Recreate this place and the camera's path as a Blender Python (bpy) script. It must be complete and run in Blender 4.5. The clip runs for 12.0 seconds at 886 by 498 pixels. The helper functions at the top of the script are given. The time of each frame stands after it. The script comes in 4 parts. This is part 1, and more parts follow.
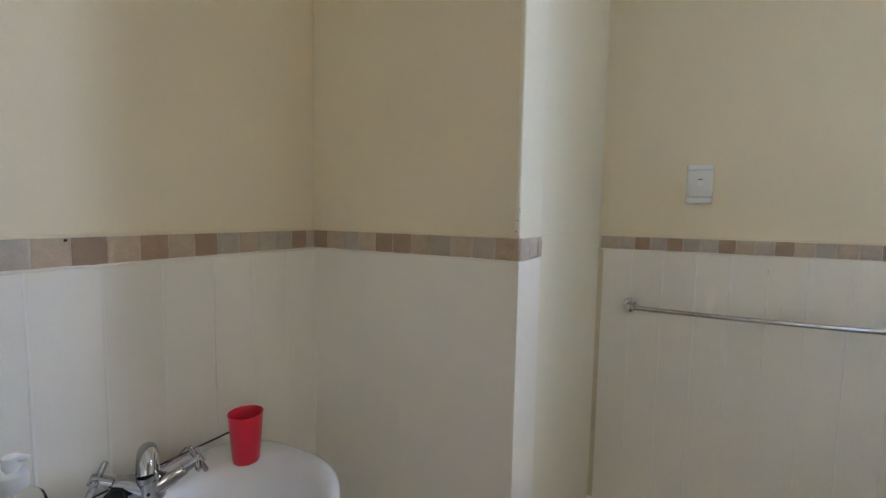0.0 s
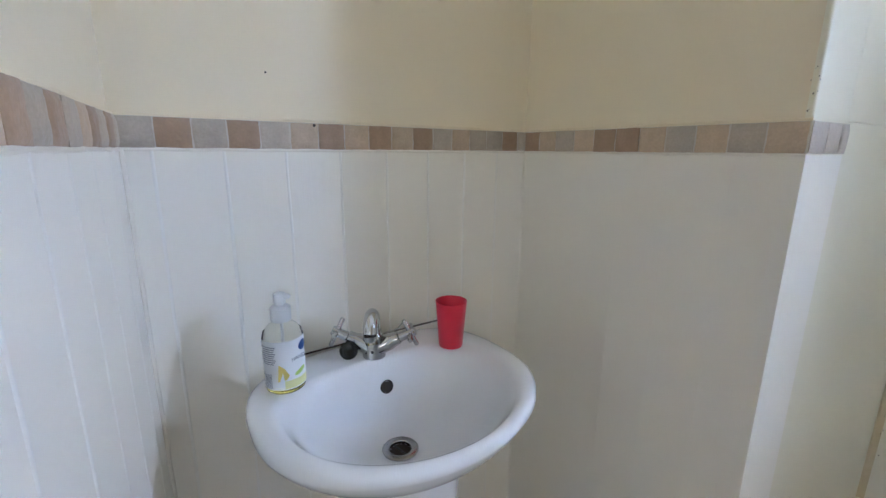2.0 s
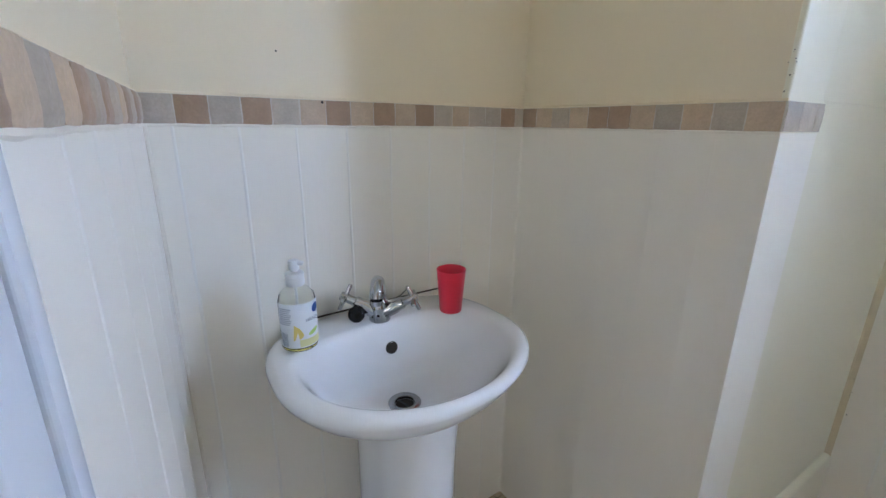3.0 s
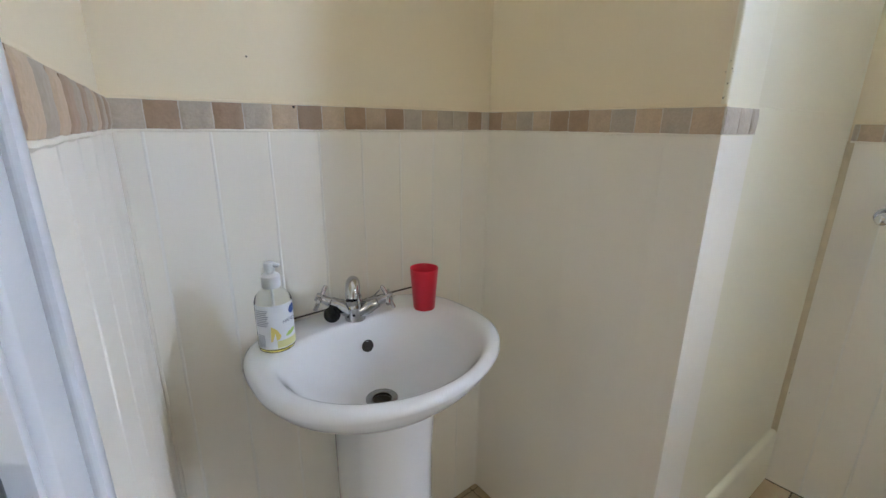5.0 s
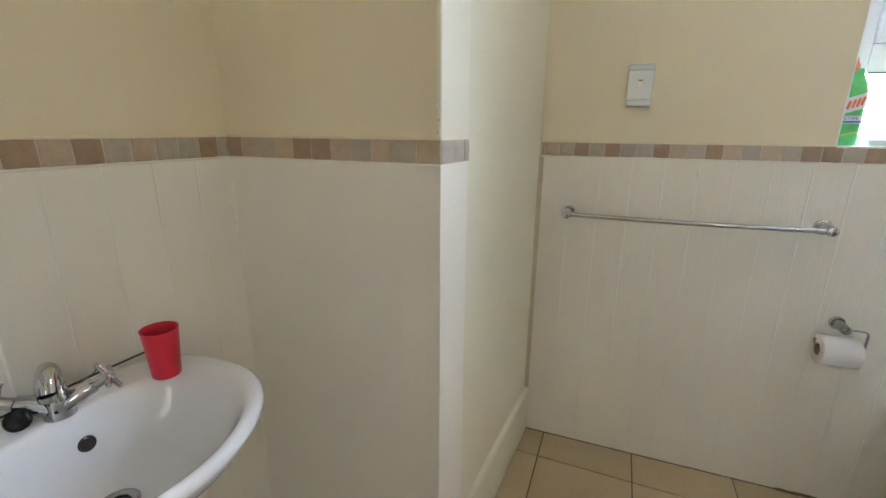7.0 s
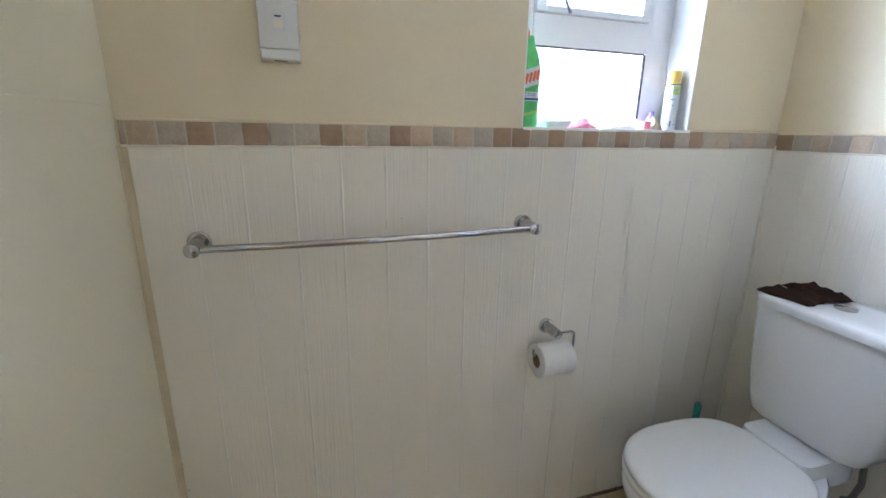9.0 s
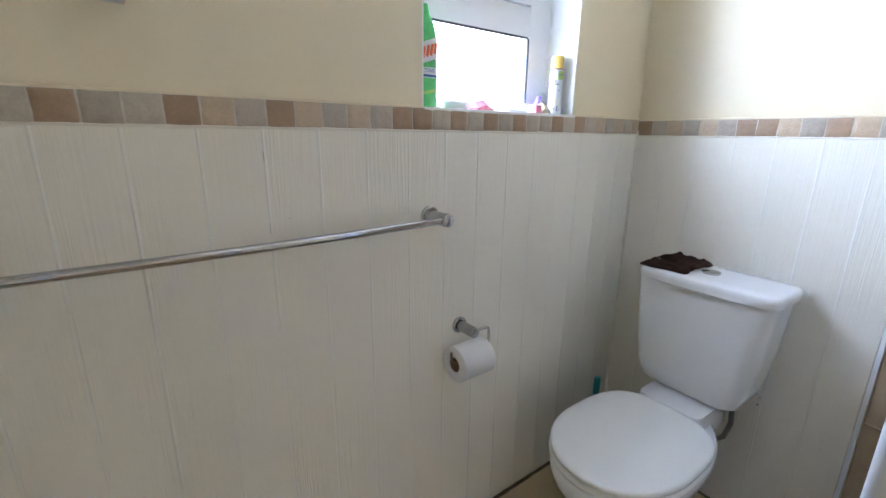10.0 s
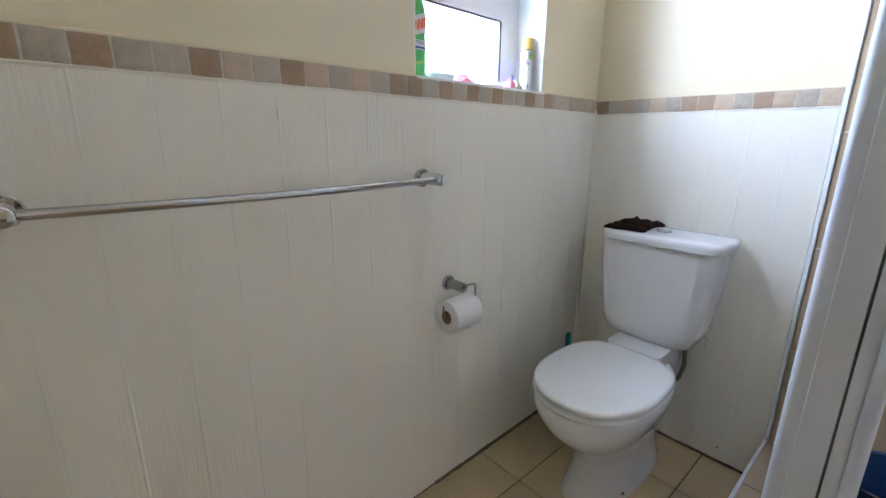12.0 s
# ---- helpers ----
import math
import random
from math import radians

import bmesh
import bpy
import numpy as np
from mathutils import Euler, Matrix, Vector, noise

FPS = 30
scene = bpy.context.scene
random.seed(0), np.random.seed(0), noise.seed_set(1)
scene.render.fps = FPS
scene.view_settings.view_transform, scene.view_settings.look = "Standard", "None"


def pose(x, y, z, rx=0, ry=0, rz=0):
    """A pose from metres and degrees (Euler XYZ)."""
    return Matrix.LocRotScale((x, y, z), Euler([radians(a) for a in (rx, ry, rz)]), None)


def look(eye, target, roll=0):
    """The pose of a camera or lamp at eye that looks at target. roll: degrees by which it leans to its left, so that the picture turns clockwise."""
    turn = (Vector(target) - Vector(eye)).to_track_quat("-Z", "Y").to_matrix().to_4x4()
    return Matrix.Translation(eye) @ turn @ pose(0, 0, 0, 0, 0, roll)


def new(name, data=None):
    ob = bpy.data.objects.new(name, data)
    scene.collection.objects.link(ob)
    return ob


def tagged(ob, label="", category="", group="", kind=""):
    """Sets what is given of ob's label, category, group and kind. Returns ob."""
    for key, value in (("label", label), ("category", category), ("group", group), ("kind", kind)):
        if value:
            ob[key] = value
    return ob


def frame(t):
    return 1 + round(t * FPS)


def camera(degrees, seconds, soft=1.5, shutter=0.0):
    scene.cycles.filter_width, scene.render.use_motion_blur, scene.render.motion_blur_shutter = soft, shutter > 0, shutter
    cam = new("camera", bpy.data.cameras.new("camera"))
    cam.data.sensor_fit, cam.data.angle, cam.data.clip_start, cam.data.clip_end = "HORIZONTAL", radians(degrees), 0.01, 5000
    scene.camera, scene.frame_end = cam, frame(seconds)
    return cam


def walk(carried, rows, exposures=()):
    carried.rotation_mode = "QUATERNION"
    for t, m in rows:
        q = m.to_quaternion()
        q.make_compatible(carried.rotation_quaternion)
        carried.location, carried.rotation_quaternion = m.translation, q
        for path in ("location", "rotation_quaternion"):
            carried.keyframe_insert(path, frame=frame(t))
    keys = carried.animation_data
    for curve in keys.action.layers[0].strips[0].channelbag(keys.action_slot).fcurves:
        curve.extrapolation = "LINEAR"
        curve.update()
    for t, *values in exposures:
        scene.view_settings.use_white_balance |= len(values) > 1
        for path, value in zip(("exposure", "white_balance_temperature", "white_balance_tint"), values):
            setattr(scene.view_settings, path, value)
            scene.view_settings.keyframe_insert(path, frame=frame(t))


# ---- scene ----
cam = camera(92.2, 12.0)
PATH = [
    (0, (0.064, 0.131, 1.304), (-0.857, 1.899, 1.145), 1.0),
    (0.5, (0.017, 0.194, 1.279), (-1.235, 1.741, 1.083), 0.9),
    (1, (0.001, 0.212, 1.248), (-1.479, 1.538, 1.02), 0.7),
    (1.5, (0.01, 0.206, 1.222), (-1.574, 1.382, 0.893), 0.5),
    (2, (0.018, 0.184, 1.211), (-1.579, 1.3, 0.761), 0.5),
    (2.5, (0.041, 0.16, 1.213), (-1.539, 1.257, 0.665), 0.5),
    (4.5, (0.085, 0.132, 1.22), (-1.449, 1.289, 0.664), 0.6),
    (5, (0.084, 0.122, 1.221), (-1.398, 1.345, 0.666), 0.6),
    (5.5, (0.11, 0.11, 1.234), (-1.295, 1.425, 0.688), 0.7),
    (6, (0.12, 0.103, 1.265), (-1.148, 1.551, 0.722), 0.7),
    (6.5, (0.114, 0.126, 1.28), (-0.919, 1.752, 0.74), 0.6),
    (7, (0.127, 0.192, 1.277), (-0.601, 1.975, 0.74), 0.4),
    (7.5, (0.172, 0.33, 1.26), (-0.246, 2.211, 0.724), 0.2),
    (9.3, (0.216, 0.908, 1.207), (0.95, 2.696, 0.694), 0.8),
    (9.5, (0.206, 0.943, 1.197), (1.065, 2.675, 0.683), 0.7),
    (10, (0.179, 1.012, 1.18), (1.295, 2.588, 0.662), 0.7),
    (10.5, (0.148, 1.055, 1.149), (1.392, 2.531, 0.625), 0.8),
    (11, (0.114, 1.032, 1.115), (1.382, 2.492, 0.606), 0.7),
    (11.5, (0.074, 1.0, 1.1), (1.354, 2.45, 0.594), 0.6),
    (12, (0.033, 0.979, 1.092), (1.319, 2.425, 0.589), 0.6),
]
WATTS, SLANT_WATTS, ROOM_FILL_WATTS = 2150, 76, 17
EXPOSURE = [(0, -0.60, 5850, 11), (0.5, -0.28, 5700, 11), (1.0, -0.24, 5600, 11), (2.5, -0.24, 5330, 12), (5.0, -0.24, 5950, 10), (7.0, -0.23, 6200, 9),
            (7.5, -0.22, 5850, 9), (9.5, -0.40, 5780, 12), (12, -0.40, 5780, 12)]
walk(cam, [(t, look(eye, target, roll)) for t, eye, target, roll in PATH], EXPOSURE)

# ---------------------------------------------------------------- world and light
world = bpy.data.worlds.new("world")
scene.world = world
world.use_nodes = True
wn = world.node_tree
sky = wn.nodes.new("ShaderNodeTexSky")
sky.sky_type, sky.sun_disc = "NISHITA", False
sky.sun_elevation, sky.sun_rotation = radians(40), radians(150)
wn.links.new(sky.outputs[0], wn.nodes["Background"].inputs[0])
wn.nodes["Background"].inputs[1].default_value = 0.1


def area_lamp(name, m, sx, sy, watts, colour):
    d = bpy.data.lights.new(name, "AREA")
    d.shape, d.size, d.size_y, d.energy, d.color = "RECTANGLE", sx, sy, watts, colour
    ob = new(name, d)
    ob.matrix_world = m
    return ob


# ---------------------------------------------------------------- materials
def mat(name, colour, rough=0.5, metal=0.0, vary=0.0, vary_scale=6.0, stretch=(1, 1, 1), fine=0.0, fine_scale=180.0,
        bump=0.0, bump_scale=200.0, bump_stretch=(1, 1, 1), rand=0.0, coat=0.0, rough_vary=0.0, dark=0.6, spec=0.5):
    """A painted or mineral surface: broad stains, fine grain, relief, and a shift from piece to piece."""
    m = bpy.data.materials.new(name)
    m.use_nodes = True
    nt = m.node_tree
    b = nt.nodes["Principled BSDF"]
    b.inputs["Base Color"].default_value = (*colour, 1)
    b.inputs["Roughness"].default_value = rough
    b.inputs["Metallic"].default_value = metal
    b.inputs["Coat Weight"].default_value = coat
    b.inputs["Specular IOR Level"].default_value = spec
    N, L = nt.nodes.new, nt.links.new
    co = N("ShaderNodeTexCoord")
    info = N("ShaderNodeObjectInfo")
    shift = N("ShaderNodeVectorMath")
    shift.operation = "MULTIPLY_ADD"
    comb = N("ShaderNodeCombineXYZ")
    for k in range(3):
        L(info.outputs["Random"], comb.inputs[k])
    L(comb.outputs[0], shift.inputs[0])
    shift.inputs[1].default_value = (37, 53, 71) if rand else (0, 0, 0)
    L(co.outputs["Object"], shift.inputs[2])

    def noise_node(scale, st, detail=5.0):
        mp = N("ShaderNodeMapping")
        mp.inputs["Scale"].default_value = st
        L(shift.outputs[0], mp.inputs["Vector"])
        n = N("ShaderNodeTexNoise")
        n.inputs["Scale"].default_value = scale
        n.inputs["Detail"].default_value = detail
        L(mp.outputs[0], n.inputs["Vector"])
        return n.outputs["Fac"]

    out = None

    def darken(socket_in, fac, amount):
        mr = N("ShaderNodeMapRange")
        mr.inputs["From Min"].default_value, mr.inputs["From Max"].default_value = 0.3, 0.7
        mr.inputs["To Min"].default_value, mr.inputs["To Max"].default_value = 0.0, amount
        L(fac, mr.inputs["Value"])
        mx = N("ShaderNodeMix")
        mx.data_type = "RGBA"
        L(mr.outputs[0], mx.inputs["Factor"])
        if socket_in is None:
            mx.inputs["A"].default_value = (*colour, 1)
        else:
            L(socket_in, mx.inputs["A"])
        mx.inputs["B"].default_value = (*[c * dark for c in colour], 1)
        return mx.outputs["Result"]

    if vary:
        fac = noise_node(vary_scale, stretch)
        out = darken(out, fac, vary)
        if rough_vary:
            mr = N("ShaderNodeMapRange")
            mr.inputs["To Min"].default_value, mr.inputs["To Max"].default_value = rough - rough_vary, rough + rough_vary
            L(fac, mr.inputs["Value"])
            L(mr.outputs[0], b.inputs["Roughness"])
    if fine:
        out = darken(out, noise_node(fine_scale, stretch), fine)
    if rand:
        hs = N("ShaderNodeHueSaturation")
        mr = N("ShaderNodeMapRange")
        mr.inputs["To Min"].default_value, mr.inputs["To Max"].default_value = 1 - rand, 1 + rand
        L(info.outputs["Random"], mr.inputs["Value"])
        L(mr.outputs[0], hs.inputs["Value"])
        if out is None:
            hs.inputs["Color"].default_value = (*colour, 1)
        else:
            L(out, hs.inputs["Color"])
        out = hs.outputs[0]
    if out is not None:
        L(out, b.inputs["Base Color"])
    if bump:
        bp = N("ShaderNodeBump")
        bp.inputs["Strength"].default_value = bump
        bp.inputs["Distance"].default_value = 0.002
        L(noise_node(bump_scale, bump_stretch), bp.inputs["Height"])
        L(bp.outputs[0], b.inputs["Normal"])
    return m


def board_mat(name, colour, grain_low=0.15, grain_high=0.85, depth=0.0028, rand=0.005):
    """White gloss paint over wood-effect boards: long vertical grain that comes and goes."""
    m = mat(name, colour, 0.33, vary=0.07, vary_scale=3.0, stretch=(1, 1, 0.5), dark=0.86, rand=rand)
    nt = m.node_tree
    N, L = nt.nodes.new, nt.links.new
    b = nt.nodes["Principled BSDF"]
    shift = next(n for n in nt.nodes if n.bl_idname == "ShaderNodeVectorMath")
    mp = N("ShaderNodeMapping")
    mp.inputs["Scale"].default_value = (1, 1, 0.035)
    L(shift.outputs[0], mp.inputs["Vector"])
    grain = N("ShaderNodeTexNoise")
    grain.inputs["Scale"].default_value, grain.inputs["Detail"].default_value = 210, 3
    grain.inputs["Distortion"].default_value = 0.6
    L(mp.outputs[0], grain.inputs["Vector"])
    mask = N("ShaderNodeTexNoise")
    mask.inputs["Scale"].default_value = 7
    mp2 = N("ShaderNodeMapping")
    mp2.inputs["Scale"].default_value = (1, 1, 0.25)
    L(shift.outputs[0], mp2.inputs["Vector"])
    L(mp2.outputs[0], mask.inputs["Vector"])
    mr = N("ShaderNodeMapRange")
    mr.inputs["From Min"].default_value, mr.inputs["From Max"].default_value = 0.42, 0.68
    mr.inputs["To Min"].default_value, mr.inputs["To Max"].default_value = grain_low, grain_high
    L(mask.outputs["Fac"], mr.inputs["Value"])
    bp = N("ShaderNodeBump")
    bp.inputs["Distance"].default_value = depth
    L(mr.outputs[0], bp.inputs["Strength"])
    L(grain.outputs["Fac"], bp.inputs["Height"])
    L(bp.outputs[0], b.inputs["Normal"])
    return m


M = dict(
    cream=mat("cream_wall_paint", (0.82, 0.715, 0.505), 0.42, vary=0.10, vary_scale=2.5, fine=0.04, bump=0.10, bump_scale=140, dark=0.8),
    hall=mat("tan_wall_paint", (0.72, 0.60, 0.42), 0.6, vary=0.10, vary_scale=2.5, fine=0.04),
    pale=mat("pale_cream_gloss_paint", (0.84, 0.795, 0.62), 0.34, vary=0.12, vary_scale=3, dark=0.88, bump=0.12, bump_scale=40),
    reveal=mat("plaster_white_paint", (0.89, 0.89, 0.865), 0.5, vary=0.08, vary_scale=5, dark=0.85, bump=0.1, bump_scale=120),
    board=board_mat("white_board_paint", (0.89, 0.845, 0.74)),
    board_rough=board_mat("white_board_paint_grained", (0.89, 0.845, 0.74), 0.35, 1.0, 0.0026),
    board_smooth=board_mat("white_board_paint_smooth", (0.89, 0.845, 0.74), 0.03, 0.13, 0.0016, 0.002),
    caulk=mat("white_sealant", (0.86, 0.81, 0.70), 0.45, vary=0.15, vary_scale=25, dark=0.7),
    filler=mat("white_joint_filler", (0.90, 0.87, 0.79), 0.30, vary=0.12, vary_scale=25, dark=0.85),
    stain=mat("yellowed_sealant", (0.72, 0.62, 0.42), 0.5, vary=0.6, vary_scale=14, dark=0.78),
    grime=mat("brown_grime", (0.17, 0.13, 0.08), 0.9, vary=0.6, vary_scale=35, dark=0.5),
    mould=mat("dark_mould", (0.05, 0.04, 0.03), 0.9, vary=0.5, vary_scale=60),
    ceiling=mat("ceiling_white", (0.88, 0.84, 0.74), 0.8, vary=0.06, vary_scale=3, dark=0.85),
    t_grey=mat("travertine_grey", (0.52, 0.44, 0.34), 0.55, vary=0.35, vary_scale=45, fine=0.35, fine_scale=260, rand=0.09, bump=0.9, bump_scale=80),
    t_tan=mat("travertine_tan", (0.60, 0.455, 0.305), 0.55, vary=0.35, vary_scale=45, fine=0.35, fine_scale=260, rand=0.08, bump=0.9, bump_scale=80),
    t_brown=mat("travertine_brown", (0.41, 0.275, 0.17), 0.5, vary=0.35, vary_scale=45, fine=0.35, fine_scale=260, rand=0.10, bump=0.9, bump_scale=80),
    grout=mat("pale_grout", (0.62, 0.57, 0.48), 0.9, vary=0.4, vary_scale=60),
    floor_tile=mat("beige_floor_tile", (0.54, 0.405, 0.24), 0.38, vary=0.35, vary_scale=7, fine=0.25, fine_scale=90, rand=0.05, dark=0.72, bump=0.12, bump_scale=60),
    floor_grout=mat("dark_floor_grout", (0.16, 0.12, 0.075), 0.9, vary=0.4, vary_scale=30),
    shower_tile=mat("beige_shower_tile", (0.42, 0.31, 0.20), 0.35, vary=0.4, vary_scale=12, fine=0.25, fine_scale=120, rand=0.05, dark=0.72),
    ceramic=mat("white_ceramic", (0.84, 0.84, 0.84), 0.08, vary=0.05, vary_scale=6, dark=0.85, coat=0.3),
    seat=mat("white_seat_plastic", (0.84, 0.84, 0.82), 0.16, vary=0.05, vary_scale=6, dark=0.88),
    chrome=mat("chrome", (0.52, 0.52, 0.53), 0.035, metal=1.0, vary=0.3, vary_scale=90, dark=0.75),
    chrome_dull=mat("brushed_chrome", (0.42, 0.42, 0.42), 0.25, metal=1.0, vary=0.2, vary_scale=70),
    pvc=mat("white_pvc", (0.91, 0.915, 0.92), 0.25, vary=0.04, vary_scale=8, dark=0.85),
    post=mat("white_coated_metal", (0.68, 0.70, 0.77), 0.28, vary=0.06, vary_scale=8, dark=0.85),
    gloss=mat("white_gloss_wood", (0.68, 0.69, 0.70), 0.25, vary=0.06, vary_scale=5, stretch=(1, 1, 0.2), dark=0.85),
    black=mat("black_rubber", (0.008, 0.008, 0.008), 0.22, spec=0.35),
    dark=mat("dark_metal", (0.02, 0.022, 0.028), 0.35, metal=0.4),
    gasket=mat("grey_gasket", (0.07, 0.075, 0.08), 0.6),
    hole=mat("hole_shade", (0.03, 0.022, 0.015), 0.8),
    red=mat("red_plastic", (0.60, 0.015, 0.035), 0.32, vary=0.06, vary_scale=20),
    paper=mat("toilet_paper", (0.82, 0.80, 0.79), 0.95, vary=0.06, vary_scale=30, dark=0.85, bump=0.25, bump_scale=420),
    card=mat("cardboard", (0.30, 0.20, 0.11), 0.9, vary=0.3, vary_scale=60),
    cloth=mat("brown_suede", (0.034, 0.015, 0.008), 0.9, vary=0.8, vary_scale=16, dark=0.2, bump=0.5, bump_scale=300, spec=0.12),
    plastic=mat("white_plastic", (0.80, 0.80, 0.78), 0.3, vary=0.03, vary_scale=20, dark=0.9),
    grey_print=mat("grey_print", (0.25, 0.27, 0.32), 0.5),
    blue_print=mat("blue_print", (0.02, 0.07, 0.30), 0.4),
    yellow_print=mat("yellow_print", (0.74, 0.60, 0.16), 0.4, vary=0.4, vary_scale=60, dark=0.8),
    pale_print=mat("pale_yellow_print", (0.72, 0.70, 0.34), 0.35, vary=0.4, vary_scale=50, dark=0.85),
    green_print=mat("lime_print", (0.45, 0.62, 0.15), 0.4),
    label=mat("label_white", (0.78, 0.79, 0.80), 0.35),
    green=mat("green_plastic", (0.13, 0.62, 0.17), 0.3, vary=0.7, vary_scale=34, dark=0.5),
    orange=mat("orange_print", (0.75, 0.16, 0.05), 0.4),
    pink=mat("pink_cloth", (0.72, 0.20, 0.28), 0.85, vary=0.3, vary_scale=30, bump=0.4, bump_scale=260),
    purple=mat("purple_plastic", (0.22, 0.14, 0.55), 0.4),
    gold=mat("yellow_cap", (0.70, 0.47, 0.11), 0.35),
    tan_paper=mat("tan_wrapper", (0.42, 0.34, 0.22), 0.8, vary=0.4, vary_scale=40),
    teal=mat("teal_plastic", (0.01, 0.26, 0.25), 0.35),
    blue=mat("blue_plastic", (0.010, 0.045, 0.13), 0.4),
    hose=mat("braided_hose", (0.28, 0.27, 0.25), 0.35, metal=0.7, vary=0.5, vary_scale=300),
    carpet=mat("grey_carpet", (0.30, 0.26, 0.22), 0.95, vary=0.3, vary_scale=12, fine=0.4, fine_scale=400, bump=0.5, bump_scale=500),
)


def glass_mat(name, colour, rough=0.0, ior=1.45):
    m = bpy.data.materials.new(name)
    m.use_nodes = True
    b = m.node_tree.nodes["Principled BSDF"]
    b.inputs["Base Color"].default_value = (*colour, 1)
    b.inputs["Transmission Weight"].default_value = 1
    b.inputs["Roughness"].default_value = rough
    b.inputs["IOR"].default_value = ior
    return m


M["glass"] = glass_mat("window_glass", (0.98, 0.99, 0.99))
M["clear"] = glass_mat("clear_plastic", (0.96, 0.97, 0.93), 0.04, 1.1)
M["soap"] = glass_mat("yellow_liquid_soap", (0.93, 0.82, 0.22), 0.0, 1.33)


# ---------------------------------------------------------------- mesh helpers
I4 = Matrix.Identity(4)


def box(bm, lo, hi, m=I4, bevel=0.0, seg=2):
    c = [(a + b) / 2 for a, b in zip(lo, hi)]
    s = [abs(b - a) for a, b in zip(lo, hi)]
    r = bmesh.ops.create_cube(bm, size=1.0, matrix=m @ Matrix.LocRotScale(c, None, s))
    if bevel:
        es = list({e for v in r["verts"] for e in v.link_edges})
        bmesh.ops.bevel(bm, geom=es, offset=bevel, segments=seg, affect="EDGES", profile=0.6)
    return bm


def boxed(lo, hi, m=I4, bevel=0.0, seg=2):
    return box(bmesh.new(), lo, hi, m, bevel, seg)


def loft(rings, cap0=True, cap1=True, bm=None, closed=True):
    bm = bm or bmesh.new()
    vs = [[bm.verts.new(p) for p in ring] for ring in rings]
    n = len(rings[0])
    for a, b in zip(vs, vs[1:]):
        for i in range(n if closed else n - 1):
            j = (i + 1) % n
            bm.faces.new((a[i], a[j], b[j], b[i]))
    if cap0:
        bm.faces.new(vs[0][::-1])
    if cap1:
        bm.faces.new(vs[-1])
    bmesh.ops.recalc_face_normals(bm, faces=bm.faces)
    return bm


def lathe(profile, n=32, m=I4, cap0=True, cap1=True, bm=None):
    """profile: (radius, height) pairs, turned about the local z axis."""
    rings = [[m @ Vector((r * math.cos(2 * math.pi * i / n), r * math.sin(2 * math.pi * i / n), z)) for i in range(n)] for r, z in profile]
    return loft(rings, cap0, cap1, bm)


def tube(points, radius, n=12, bm=None):
    pts = [Vector(p) for p in points]
    rings = []
    side = None
    for i, p in enumerate(pts):
        d = (pts[min(i + 1, len(pts) - 1)] - pts[max(i - 1, 0)]).normalized()
        if side is None:
            side = d.orthogonal().normalized()
        side = (side - d * side.dot(d)).normalized()
        up = d.cross(side)
        r = radius[i] if isinstance(radius, (list, tuple)) else radius
        rings.append([p + r * (math.cos(2 * math.pi * k / n) * side + math.sin(2 * math.pi * k / n) * up) for k in range(n)])
    return loft(rings, bm=bm)


def arc(centre, a, b, r, t0, t1, n=8):
    """Points on an arc about centre in the plane of unit vectors a and b, angles in degrees."""
    c, a, b = Vector(centre), Vector(a), Vector(b)
    return [c + r * (math.cos(radians(t0 + (t1 - t0) * i / n)) * a + math.sin(radians(t0 + (t1 - t0) * i / n)) * b) for i in range(n + 1)]


def egg(cx, cy, z, front, back, half, nf=2.0, nb=3.2, way=1, n=72):
    """A level ring, rounded in front (towards way * x) and squarer behind."""
    ring = []
    for i in range(n):
        t = 2 * math.pi * i / n
        c, s = math.cos(t), math.sin(t)
        a, e = (front, nf) if c >= 0 else (back, nb)
        r = (abs(c / a) ** e + abs(s / half) ** e) ** (-1 / e)
        ring.append(Vector((cx + way * r * c, cy + r * s, z)))
    return ring


def finish(ob_name, bm, material, sharp=40):
    for f in bm.faces:
        f.smooth = True
    for e in bm.edges:
        if len(e.link_faces) == 2 and e.calc_face_angle(0) > radians(sharp):
            e.smooth = False
    me = bpy.data.meshes.new(ob_name)
    bm.to_mesh(me)
    bm.free()
    me.materials.append(material)
    return me


def part(name, bm, material, parent=None, label="", sharp=40):
    ob = new(name, finish(name, bm, material, sharp))
    ob.parent = parent
    if label:
        ob["label"] = label
    return ob


def thing(name, at, label, category, group="", kind=""):
    """An Empty at the base of a thing, to which its parts belong. Parts are built in world metres."""
    ob = new(name)
    ob.empty_display_size = 0.05
    ob.location = at
    tagged(ob, label, category, group, kind)
    bpy.context.view_layer.update()
    return ob


def sub(name, bm, material, parent, label="", sharp=40):
    """A part whose mesh is given in world metres, under a thing that stands elsewhere."""
    ob = part(name, bm, material, parent, label, sharp)
    ob.matrix_parent_inverse = parent.matrix_world.inverted()
    return ob


def frame_of(p0, p1):
    """A wall's own axes: x along it from p0 to p1, y into the room, z up. Also its length."""
    d = Vector((p1[0] - p0[0], p1[1] - p0[1], 0))
    return Matrix.Translation((p0[0], p0[1], 0)) @ Matrix.Rotation(math.atan2(d.y, d.x), 4, "Z"), d.length


